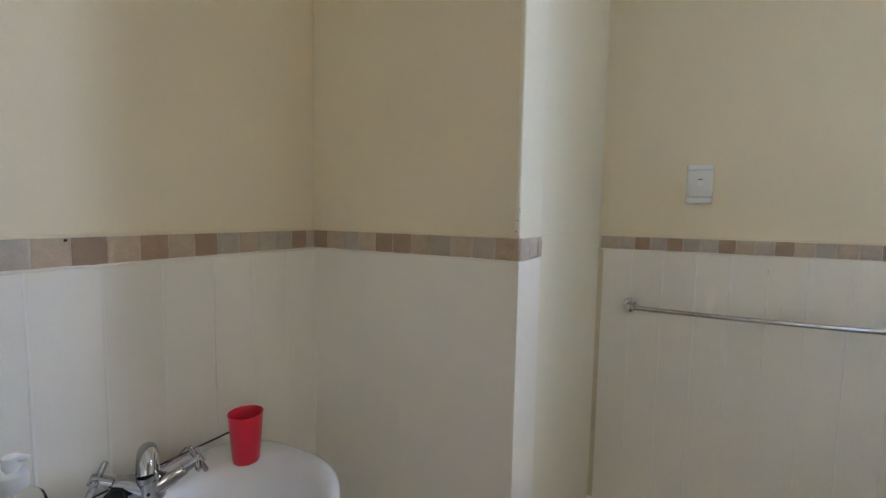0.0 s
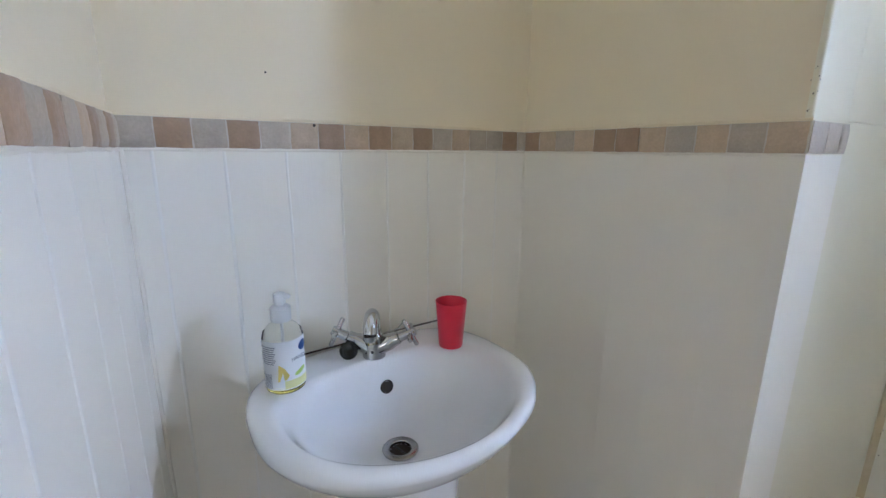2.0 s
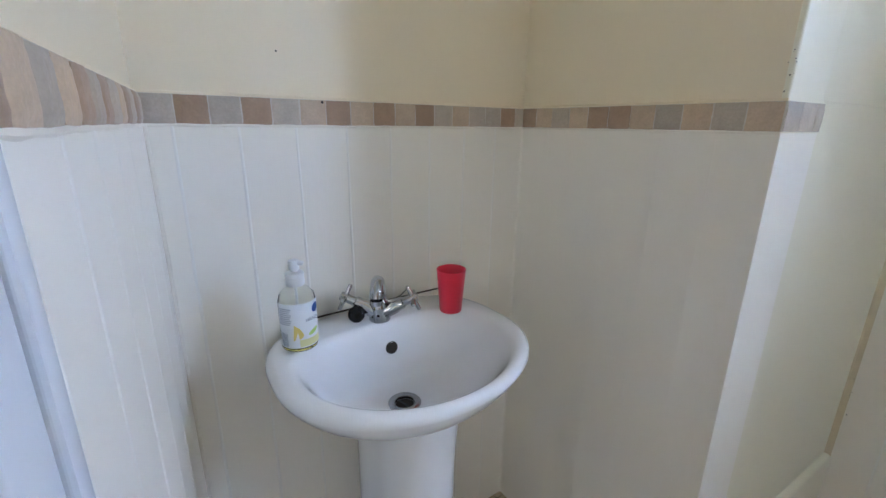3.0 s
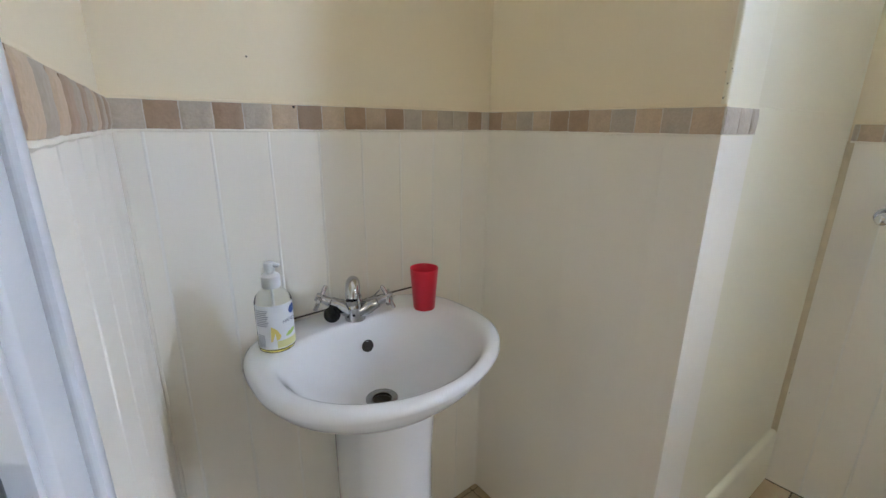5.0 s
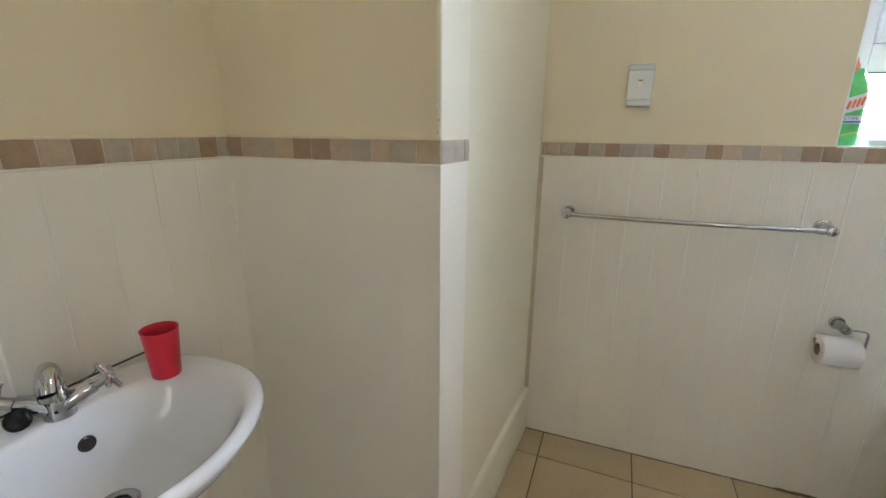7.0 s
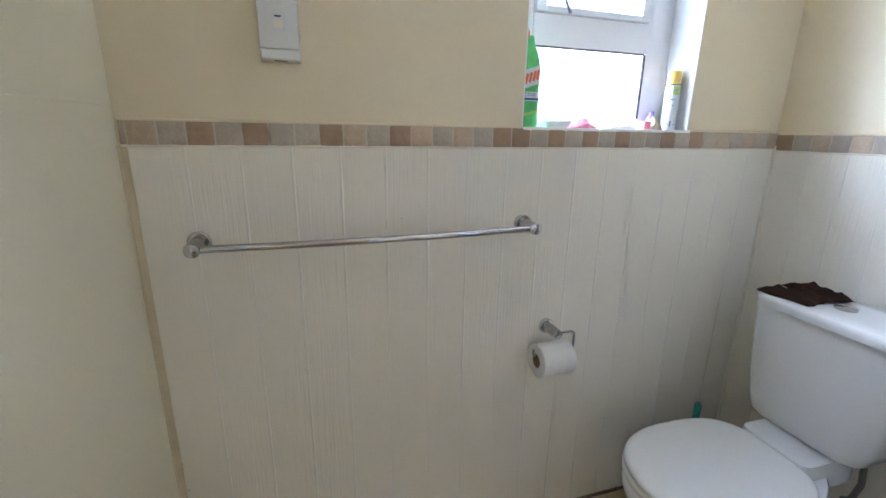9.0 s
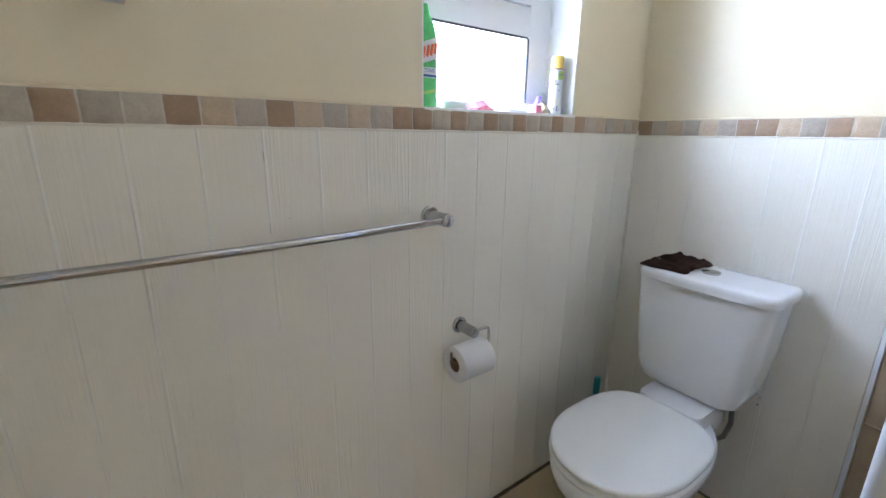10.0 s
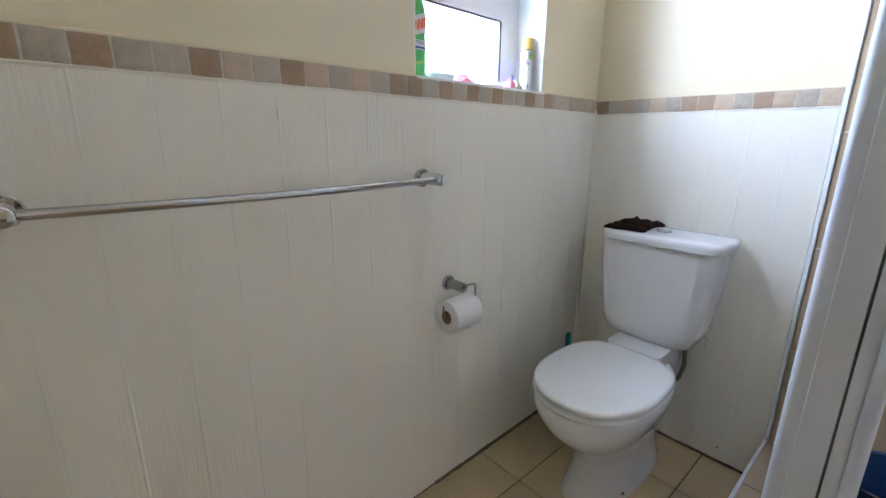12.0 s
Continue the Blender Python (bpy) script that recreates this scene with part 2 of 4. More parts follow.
# ---------------------------------------------------------------- plan
C0, C1 = (-0.783, 0.160), (-0.783, 0.998)
NK, C2, C3 = (-0.203, 0.985), (-0.150, 1.834), (1.606, 1.874)
EN = (1.606, 1.168)
D0 = (-0.197, 0.0962)
HIGH = 2.42
SILL = 1.238
W_WEST, L_WEST = frame_of(C1, C0)
W_SOUTH, L_SOUTH = frame_of(C0, D0)
W_EAST, L_EAST = frame_of(EN, C3)
W_NORTH, L_NORTH = frame_of(C3, C2)
W_REVEAL, L_REVEAL = frame_of(C2, NK)
W_NOOK, L_NOOK = frame_of(NK, C1)
BACK = -0.007      # the plaster lies this far behind the boards


def wall(name, m, u0, u1, thick, label, holes=(), material="cream", z1=HIGH):
    """A wall slab, its face BACK behind the boards, with holes (u0, u1, z0, z1) right through it."""
    bm = bmesh.new()
    us = sorted({u0, u1, *[h[0] for h in holes], *[h[1] for h in holes]})
    for a, b in zip(us, us[1:]):
        zs = [0.0]
        for h in holes:
            if h[0] <= a + 1e-6 and h[1] >= b - 1e-6:
                zs += [h[2], h[3]]
        zs.append(z1)
        for lo, hi in zip(zs[::2], zs[1::2]):
            if hi - lo > 1e-4:
                box(bm, (a, BACK - thick, lo), (b, BACK, hi), m)
    bmesh.ops.remove_doubles(bm, verts=bm.verts, dist=1e-5)
    ob = part(name, bm, M[material])
    return tagged(ob, label, "wall", kind="structure")


WIN_U0, WIN_U1, WIN_TOP = 0.352, 0.888, 2.06
wall_west = wall("wall_west", W_WEST, -0.15, L_WEST + 0.15, 0.15, "cream painted wall behind the washbasin with white boarding")
wall_nook = wall("wall_nook", W_NOOK, 0.012, L_NOOK + 0.1, 0.12, "cream painted partition wall beside the washbasin")
wall_reveal = wall("wall_reveal", W_REVEAL, -0.1, L_REVEAL - 0.145, 0.25, "pale cream gloss painted side wall with white skirting", material="pale")
pier = part("wall_pier", boxed((L_REVEAL - 0.147, -0.25, 0), (L_REVEAL - 0.0072, -0.003, HIGH), W_REVEAL, 0.006, 3), M["pale"])
tagged(pier, "white painted end of the partition wall", "wall", kind="structure")
wall_north = wall("wall_north", W_NORTH, -0.15, L_NORTH + 0.1, 0.26, "cream painted window wall with white boarding below a tile band",
                  [(WIN_U0, WIN_U1, SILL, WIN_TOP)])
wall_east = wall("wall_east", W_EAST, -1.05, L_EAST + 0.15, 0.15, "cream painted wall behind the toilet with white boarding")
DOOR_U0, DOOR_U1, DOOR_TOP = 0.668, 1.409, 2.03
GAP = 0.015         # bare strip between the last board and the door frame
wall_south = wall("wall_south", W_SOUTH, -0.15, 2.55, 0.12, "cream painted wall with the doorway",
                  [(DOOR_U0, DOOR_U1, 0.0, DOOR_TOP)])

# floor slab and ceiling
floor = tagged(part("floor", boxed((-1.6, -2.6, -0.12), (2.0, 2.3, -0.006)), M["floor_grout"]), "beige tiled bathroom floor with dark grout", "floor", kind="structure")
ceiling = tagged(part("ceiling", boxed((-1.6, -2.6, HIGH), (2.0, 2.3, HIGH + 0.1)), M["ceiling"]), "plain white ceiling", "ceiling", kind="structure")

# the plain unseen room behind the doorway, with an opening added for a fill lamp
for nm, lo, hi in (("wall_hall_west", (-1.6, -2.6, 0), (-1.45, 0.0, HIGH)), ("wall_hall_south", (-1.45, -2.6, 0), (1.85, -2.45, HIGH))):
    tagged(part(nm, boxed(lo, hi), M["hall"]), "plain tan wall of the adjoining room", "wall", kind="structure")
bm = bmesh.new()
for lo, hi in (((1.85, -2.6, 0), (2.0, 0.2, 0.9)), ((1.85, -2.6, 2.1), (2.0, 0.2, HIGH)), ((1.85, -2.6, 0.9), (2.0, -2.1, 2.1)), ((1.85, -0.7, 0.9), (2.0, 0.2, 2.1))):
    box(bm, lo, hi)
bmesh.ops.remove_doubles(bm, verts=bm.verts, dist=1e-5)
tagged(part("wall_hall_east", bm, M["hall"]), "plain tan wall of the adjoining room with an unseen opening added for a fill lamp", "wall", kind="structure")
tagged(part("floor_hall", boxed((-1.45, -2.45, -0.006), (1.85, -0.16, 0.004)), M["carpet"]), "grey carpet in the adjoining room", "floor", kind="structure")


# ---------------------------------------------------------------- window
def window():
    w = thing("window_1", W_NORTH @ Vector(((WIN_U0 + WIN_U1) / 2, -0.16, SILL)), "white plastic window with a fixed lower pane and open top vent", "window", kind="structure")
    u0, u1, n0, n1 = WIN_U0, WIN_U1, -0.165, -0.115
    zt = WIN_TOP
    pl, pr = 0.446, 0.812          # pane edges
    def bar(name, a, b, z0, z1, d0=n0, d1=n1, mt="pvc"):
        return sub(name, boxed((a, d0, z0), (b, d1, z1), W_NORTH, 0.004), M[mt], w)
    bar("frame", u0, pl - 0.004, SILL + 0.002, zt)
    bar("frame", pr + 0.004, u1, SILL + 0.002, zt)
    bar("frame", pl - 0.004, pr + 0.004, SILL + 0.002, 1.270)
    bar("transom", pl - 0.004, pr + 0.004, 1.454, 1.534, n0, n1 + 0.003)
    bar("frame", pl - 0.004, pr + 0.004, zt - 0.05, zt)
    bar("vent_frame", pl, pl + 0.03, 1.536, zt - 0.052, n0 + 0.006, n1 + 0.01)
    bar("vent_frame", pr - 0.03, pr, 1.536, zt - 0.052, n0 + 0.006, n1 + 0.01)
    bar("vent_frame", pl + 0.03, pr - 0.03, 1.536, 1.552, n0 + 0.006, n1 + 0.01)
    for a, b, z0, z1 in ((pl - 0.0022, pl, 1.272, 1.452), (pl, pr, 1.4522, 1.454)):
        bar("gasket", a, b, z0, z1, n1 - 0.004, n1 + 0.0015, "gasket")
    for z0, z1 in ((1.272, 1.451), (1.552, zt - 0.052)):
        p = sub("pane", boxed((pl, -0.145, z0), (pr, -0.139, z1), W_NORTH), M["glass"], w)
        p.visible_shadow = False
    stay = bmesh.new()
    a, b = W_NORTH @ Vector((0.712, n1 + 0.012, 1.537)), W_NORTH @ Vector((0.752, n1 + 0.014, 1.600))
    tube([a, a + (b - a) * 0.5, b], 0.0045, 8, stay)
    sub("stay_arm", stay, M["grey_print"], w, "grey window stay")
    # the plastered sides and the sill board
    for a, b in ((u0, u0 + 0.004), (u1 - 0.004, u1)):
        sub("reveal", boxed((a, n1 - 0.002, SILL + 0.0025), (b, BACK - 0.0005, zt - 0.001), W_NORTH), M["reveal"], w)
    sub("reveal", boxed((u0 + 0.0045, n1 - 0.002, zt - 0.004), (u1 - 0.0045, BACK - 0.0005, zt), W_NORTH), M["reveal"], w)
    sub("window_sill", boxed((u0 - 0.0, n1 - 0.002, SILL - 0.006), (u1 + 0.0, 0.003, SILL + 0.002), W_NORTH, 0.002), M["reveal"], w, "white painted window sill")
    return w


window()
WINDOW_POSE = W_NORTH @ Matrix.Translation((1.85, -0.58, 2.25)) @ Matrix.Rotation(radians(90), 4, "X")
area_lamp("daylight", WINDOW_POSE, 3.9, 2.5, WATTS, (0.70, 0.80, 1.0))
# compact helper lamp added outside, sending slanting light through the window onto the basin wall
area_lamp("slant_helper_light", look((2.98, 3.60, 2.40), (-0.78, 0.40, 0.95)), 1.2, 1.0, SLANT_WATTS, (0.60, 0.745, 1.0))

# warm fill lamp in the added opening, brightening the nook through the doorway
area_lamp("room_fill_light", look((1.93, -1.4, 1.5), (0.0, -1.4, 1.2)), 1.36, 1.16, ROOM_FILL_WATTS, (1.0, 0.89, 0.72))


# ---------------------------------------------------------------- doorway
def doorway():
    d = thing("door_frame", W_SOUTH @ Vector(((DOOR_U0 + DOOR_U1) / 2, -0.06, 0)), "white gloss painted wooden door frame", "door frame", kind="structure")
    a0, a1 = L_SOUTH + GAP, DOOR_U0 + 0.001
    for x0, x1, z0, z1 in ((a0, a1, 0, DOOR_TOP + 0.07), (DOOR_U1 - 0.005, DOOR_U1 + 0.07, 0, DOOR_TOP + 0.07), (a1, DOOR_U1 - 0.005, DOOR_TOP - 0.005, DOOR_TOP + 0.07)):
        bm = boxed((x0, BACK, z0), (x1, 0.004, z1), W_SOUTH, 0.006, 3)
        box(bm, (x0 + 0.004, 0.003, z0), (x0 + 0.022, 0.010, z1), W_SOUTH, 0.004, 2)
        sub("architrave", bm, M["gloss"], d)
    sub("lining", boxed((DOOR_U0 + 0.0012, -0.13, 0), (DOOR_U0 + 0.010, 0.001, DOOR_TOP), W_SOUTH, 0.002), M["gloss"], d)
    sub("lining", boxed((DOOR_U1 - 0.024, -0.13, 0), (DOOR_U1 + 0.003, -0.008, DOOR_TOP), W_SOUTH, 0.003), M["gloss"], d)
    sub("lining", boxed((DOOR_U0 + 0.0105, -0.13, DOOR_TOP - 0.024), (DOOR_U1 - 0.024, -0.008, DOOR_TOP), W_SOUTH, 0.003), M["gloss"], d)
    keep = boxed((DOOR_U0 + 0.0095, -0.060, 1.010), (DOOR_U0 + 0.040, -0.006, 1.106), W_SOUTH, 0.006, 4)
    sub("lock_keep", keep, M["dark"], d, "dark metal lock keep")
    return d


doorway()


# ---------------------------------------------------------------- washbasin
BX, BY = -0.560, 0.515


def washbasin():
    w = thing("washbasin", (-0.62, BY, 0.0), "white ceramic pedestal washbasin with a worn sealant line", "washbasin")
    rings = []
    for cx, f, bk, h, z in ((-0.615, 0.085, 0.13, 0.078, 0.672), (-0.605, 0.108, 0.15, 0.112, 0.686), (-0.59, 0.138, 0.17, 0.152, 0.708), (-0.574, 0.163, 0.186, 0.190, 0.737),
                            (-0.564, 0.178, 0.194, 0.218, 0.763), (BX, 0.187, 0.198, 0.232, 0.782), (BX, 0.194, 0.201, 0.2405, 0.7945), (BX, 0.199, 0.202, 0.2445, 0.8045), (BX, 0.1975, 0.201, 0.2425, 0.8135), (BX, 0.192, 0.198, 0.236, 0.8185), (BX, 0.187, 0.195, 0.229, 0.8195)):
        rings.append(egg(cx, BY - 0.004, z, f, bk, h))
    for cx, f, bk, h, z, nb in ((BX, 0.185, 0.120, 0.216, 0.8190, 3.0), (BX, 0.181, 0.114, 0.208, 0.8165, 3.0), (BX, 0.176, 0.109, 0.200, 0.809, 2.8), (-0.562, 0.167, 0.103, 0.188, 0.790, 2.6),
                                (-0.566, 0.150, 0.095, 0.168, 0.755, 2.4), (-0.574, 0.122, 0.081, 0.135, 0.715, 2.2), (-0.577, 0.080, 0.062, 0.088, 0.692, 2.0), (-0.580, 0.045, 0.043, 0.045, 0.6797, 2.0), (-0.580, 0.027, 0.027, 0.027, 0.6763, 2.0), (-0.580, 0.022, 0.022, 0.022, 0.6735, 2.0)):
        rings.append(egg(cx, BY - 0.004, z, f, bk, h, 2.0, nb))
    sub("bowl", loft(rings), M["ceramic"], w)
    ped = [egg(-0.60, BY + 0.024, z, f, 0.15, h, 2.4, 6) for z, f, h in ((0.0, 0.125, 0.105), (0.015, 0.122, 0.102), (0.05, 0.105, 0.087), (0.30, 0.095, 0.077), (0.55, 0.10, 0.079), (0.658, 0.110, 0.083), (0.671, 0.116, 0.085), (0.682, 0.113, 0.083))]
    sub("pedestal", loft(ped, True, False), M["ceramic"], w)
    # waste: chrome flange, grate and a disc in the dark colour of the well's shade
    wx, wy = -0.580, BY - 0.004
    fl = lathe([(0.0195, 0.6742), (0.0195, 0.6800), (0.021, 0.6815), (0.031, 0.6815), (0.033, 0.6800), (0.033, 0.6785)], 32, Matrix.Translation((wx, wy, 0)), False, False)
    waste = sub("waste", fl, M["chrome_dull"], w, "dull chrome waste ring")
    sub("well", lathe([(0.0192, 0.6738), (0.0192, 0.6742)], 24, Matrix.Translation((wx, wy, 0))), M["hole"], w)
    sub("grate", tube([(wx - 0.019, wy - 0.004, 0.676), (wx + 0.019, wy + 0.004, 0.676)], 0.0016, 6), M["dark"], w)
    # overflow: a near-black disc, the hole's inner shade put into its colour
    om = Matrix.Translation((-0.6605, BY + 0.012, 0.760)) @ Matrix.Rotation(radians(72), 4, "Y")
    sub("overflow", lathe([(0.0, 0.0005), (0.0105, 0.001), (0.0125, 0.003), (0.0135, 0.001), (0.0135, -0.004)], 24, om), M["hole"], w, "round overflow hole, its shade painted as a dark disc")
    return w


washbasin()
# sealant line between basin and wall, and its dark gap
seal = tube([(-0.768, BY - 0.155, 0.8165), (-0.769, BY - 0.1, 0.818), (-0.7685, BY, 0.8185), (-0.769, BY + 0.1, 0.818), (-0.768, BY + 0.205, 0.817)], 0.0020, 6)
tagged(part("sealant_strip", seal, M["mould"]), "dark mouldy sealant line behind the washbasin", "sealant", kind="structure")


def mixer_tap():
    tx, ty, z = -0.688, BY, 0.8185
    t = thing("mixer_tap", (tx, ty, z), "chrome mixer tap with two cross handles", "tap")
    T = Matrix.Translation((tx, ty, z)) @ Matrix.Rotation(radians(-35), 4, "Z")      # spout along x, arms along y
    sub("body", lathe([(0.0225, 0), (0.0225, 0.006), (0.0215, 0.010), (0.0205, 0.02), (0.0200, 0.034), (0.0165, 0.043), (0.0135, 0.050)], 32, T), M["chrome"], t)
    sp = [(-0.003, 0, 0.034), (-0.003, 0, 0.062), *[(0.015 - 0.018 * math.cos(radians(a)), 0, 0.069 + 0.019 * math.sin(radians(a))) for a in (20, 50, 80, 105, 125)], (0.036, 0, 0.073), (0.040, 0, 0.062)]
    sub("spout", tube([T @ Vector(q) for q in sp], [0.0125, 0.013, 0.0132, 0.0135, 0.0138, 0.014, 0.014, 0.0135, 0.013], 20), M["chrome"], t)
    sub("collar", lathe([(0.0138, 0.046), (0.0146, 0.048), (0.0146, 0.052), (0.0138, 0.054)], 24, T @ Matrix.Translation((-0.003, 0, 0))), M["chrome_dull"], t)
    sub("aerator", lathe([(0.0115, -0.004), (0.0125, 0.0), (0.0125, 0.006)], 20, T @ Matrix.Translation((0.0405, 0, 0.054))), M["chrome_dull"], t)
    sub("temperature_mark", lathe([(0.001, 0.001), (0.0028, 0.0006), (0.003, -0.001)], 12, T @ Matrix.Translation((0.0208, 0, 0.016)) @ Matrix.Rotation(radians(90), 4, "Y")), M["dark"], t)
    for s in (-1, 1):
        d = Vector((0, s * 0.90, 0.42)).normalized()
        a = Vector((0, s * 0.006, 0.018))
        e = a + d * 0.064
        arm = tube([T @ q for q in (a, a + d * 0.030, a + d * 0.033, a + d * 0.048, a + d * 0.050, e)], [0.0185, 0.0160, 0.0142, 0.0126, 0.0098, 0.0092], 20)
        sub("arm", arm, M["chrome"], t)
        h = e + d * 0.008
        u = d.cross(Vector((0, 0, 1))).normalized()
        v = d.cross(u).normalized()
        bm = tube([T @ (e - d * 0.002), T @ (e + d * 0.016), T @ (e + d * 0.018)], [0.0095, 0.0095, 0.008], 16)
        for k in ((u + v * 0.15).normalized(), (v - u * 0.15).normalized()):
            tube([T @ q for q in (h - k * 0.030, h - k * 0.028, h + k * 0.028, h + k * 0.030)], [0.0036, 0.0047, 0.0047, 0.0036], 10, bm)
        sub("cross_handle", bm, M["chrome"], t)
    return t


mixer_tap()


def basin_plug():
    p = thing("basin_plug", (-0.698, BY - 0.049, 0.8195), "black rubber basin plug lying beside the tap", "plug")
    m = Matrix.Translation((-0.698, BY - 0.049, 0.8372)) @ Matrix.Rotation(radians(62), 4, "Y") @ Matrix.Rotation(radians(10), 4, "X")
    sub("stopper", lathe([(0.011, -0.009), (0.0135, -0.009), (0.0155, -0.004), (0.0172, 0.002), (0.0172, 0.006), (0.0150, 0.009), (0.009, 0.0105), (0.002, 0.011)], 28, m), M["black"], p)
    pts = [(-0.708, BY - 0.043, 0.834), (-0.750, BY - 0.015, 0.824), (-0.752, BY + 0.02, 0.8225), (-0.752, BY + 0.06, 0.823), (-0.748, BY + 0.085, 0.832), (-0.74, BY + 0.094, 0.846)]
    sub("chain", tube(pts, 0.0016, 6), M["chrome_dull"], p, "thin steel plug chain")
    return p


basin_plug()


def tumbler():
    t = thing("tumbler", (-0.641, 0.666, 0.8195), "plain red plastic tumbler standing on the washbasin", "tumbler")
    prof = [(0.0, 0.0), (0.0235, 0.0), (0.0245, 0.002), (0.0315, 0.094), (0.0322, 0.096), (0.0312, 0.0965), (0.0300, 0.094), (0.0232, 0.004), (0.0, 0.004)]
    sub("cup", lathe([(max(r, 0.0004), h) for r, h in prof], 40, Matrix.Translation((-0.641, 0.666, 0.8195))), M["red"], t)
    return t


tumbler()


def curved_label(r, a0, a1, z0, z1, n=16):
    rows = [[(r * math.cos(radians(a0 + (a1 - a0) * i / n)), r * math.sin(radians(a0 + (a1 - a0) * i / n)), z) for i in range(n + 1)] for z in (z0, z1)]
    bm = bmesh.new()
    lo, hi = [[bm.verts.new(p) for p in row] for row in rows]
    for i in range(n):
        bm.faces.new((lo[i], lo[i + 1], hi[i + 1], hi[i]))
    return bm


def letters(text, size, m, material, parent, name="lettering", label=""):
    c = bpy.data.curves.new(name, "FONT")
    c.body, c.size, c.extrude, c.align_x, c.align_y = text, size, 0.0002, "CENTER", "CENTER"
    tmp = bpy.data.objects.new(name, c)
    me = bpy.data.meshes.new_from_object(tmp)
    bpy.data.objects.remove(tmp)
    me.materials.append(material)
    ob = new(name, me)
    ob.parent = parent
    ob.matrix_parent_inverse = parent.matrix_world.inverted()
    ob.matrix_world = m
    if label:
        ob["label"] = label
    return ob


def soap_dispenser():
    x, y, z = -0.669, 0.342, 0.8195
    s = thing("soap_dispenser", (x, y, z), "clear pump bottle of yellow hand soap with a white label", "soap bottle")
    T = Matrix.Translation((x, y, z)) @ Matrix.Rotation(radians(-8), 4, "Z")
    r = 0.0326
    sub("bottle", lathe([(0.028, 0), (r - 0.001, 0.003), (r, 0.008), (r, 0.093), (r - 0.003, 0.103), (r - 0.010, 0.111), (0.014, 0.116), (0.013, 0.122)], 40, T), M["clear"], s)
    sub("liquid", lathe([(0.027, 0.002), (r - 0.002, 0.006), (r - 0.0016, 0.028)], 40, T), M["soap"], s, "shallow yellow liquid soap")
    def lab(name, a0, a1, z0, z1, mt, lift=0.0006):
        bm = curved_label(r + lift, a0, a1, z0, z1)
        bmesh.ops.transform(bm, matrix=T, verts=bm.verts)
        return sub(name, bm, M[mt], s)
    lab("label", -78, 74, 0.010, 0.094, "label")
    lab("label_patch", -8, 72, 0.012, 0.026, "pale_print", 0.0009)
    for k in range(9):
        lab("print_line", -72, -34 + (k % 3) * 3, 0.055 + k * 0.0036, 0.0565 + k * 0.0036, "grey_print", 0.001)
    for k in range(7):
        lab("barcode_bar", -70 + k * 4, -68.2 + k * 4, 0.013, 0.038, "grey_print", 0.001)
    def oval(name, ac, aw, zc, zh, mt, tilt=0.0):
        bm = bmesh.new()
        vs = []
        for i in range(24):
            c, q = math.cos(i * math.pi / 12), math.sin(i * math.pi / 12)
            a = radians(ac + aw * c)
            vs.append(bm.verts.new(T @ Vector(((r + 0.0010) * math.cos(a), (r + 0.0010) * math.sin(a), zc + zh * q + tilt * c))))
        mid = bm.verts.new(T @ Vector(((r + 0.0011) * math.cos(radians(ac)), (r + 0.0011) * math.sin(radians(ac)), zc)))
        for i in range(24):
            bm.faces.new((mid, vs[i], vs[(i + 1) % 24]))
        sub(name, bm, M[mt], s)
    oval("logo_patch", 54, 17, 0.080, 0.0085, "blue_print", 0.001)
    oval("leaf_patch", 40, 20, 0.037, 0.0042, "green_print", 0.0035)
    wedge = bmesh.new()
    vs = [wedge.verts.new(T @ Vector(((r + 0.0011) * math.cos(radians(a)), (r + 0.0011) * math.sin(radians(a)), h))) for a, h in ((-26, 0.025), (-2, 0.028), (6, 0.035), (-6, 0.048), (-22, 0.055))]
    wedge.faces.new(vs)
    sub("fruit_patch", wedge, M["yellow_print"], s)
    a = radians(34)
    letters("HAND", 0.0095, T @ Matrix.Rotation(a, 4, "Z") @ Matrix.Translation((r + 0.0016, 0, 0.062)) @ Matrix.Rotation(radians(90), 4, "Z") @ Matrix.Rotation(radians(90), 4, "X"), M["grey_print"], s)
    sub("collar", lathe([(0.0150, 0.119), (0.0162, 0.121), (0.0162, 0.141), (0.0140, 0.1435), (0.0085, 0.1445)], 28, T), M["plastic"], s)
    sub("pump_stem", lathe([(0.0070, 0.1445), (0.0070, 0.1475), (0.0092, 0.149), (0.0098, 0.160), (0.0092, 0.1645), (0.006, 0.166)], 20, T), M["plastic"], s)
    noz = tube([T @ Vector(p) for p in ((0, 0, 0.1595), (0.005, 0.008, 0.1605), (0.007, 0.013, 0.160), (0.008, 0.015, 0.1585))], [0.0055, 0.005, 0.0042, 0.0036], 12)
    sub("nozzle", noz, M["plastic"], s)
    sub("dip_tube", tube([T @ Vector(p) for p in ((0, 0, 0.125), (0.003, 0, 0.075), (0.012, -0.004, 0.01))], 0.0022, 8), M["plastic"], s)
    return s


soap_dispenser()


# ---------------------------------------------------------------- toilet
TY = 1.508


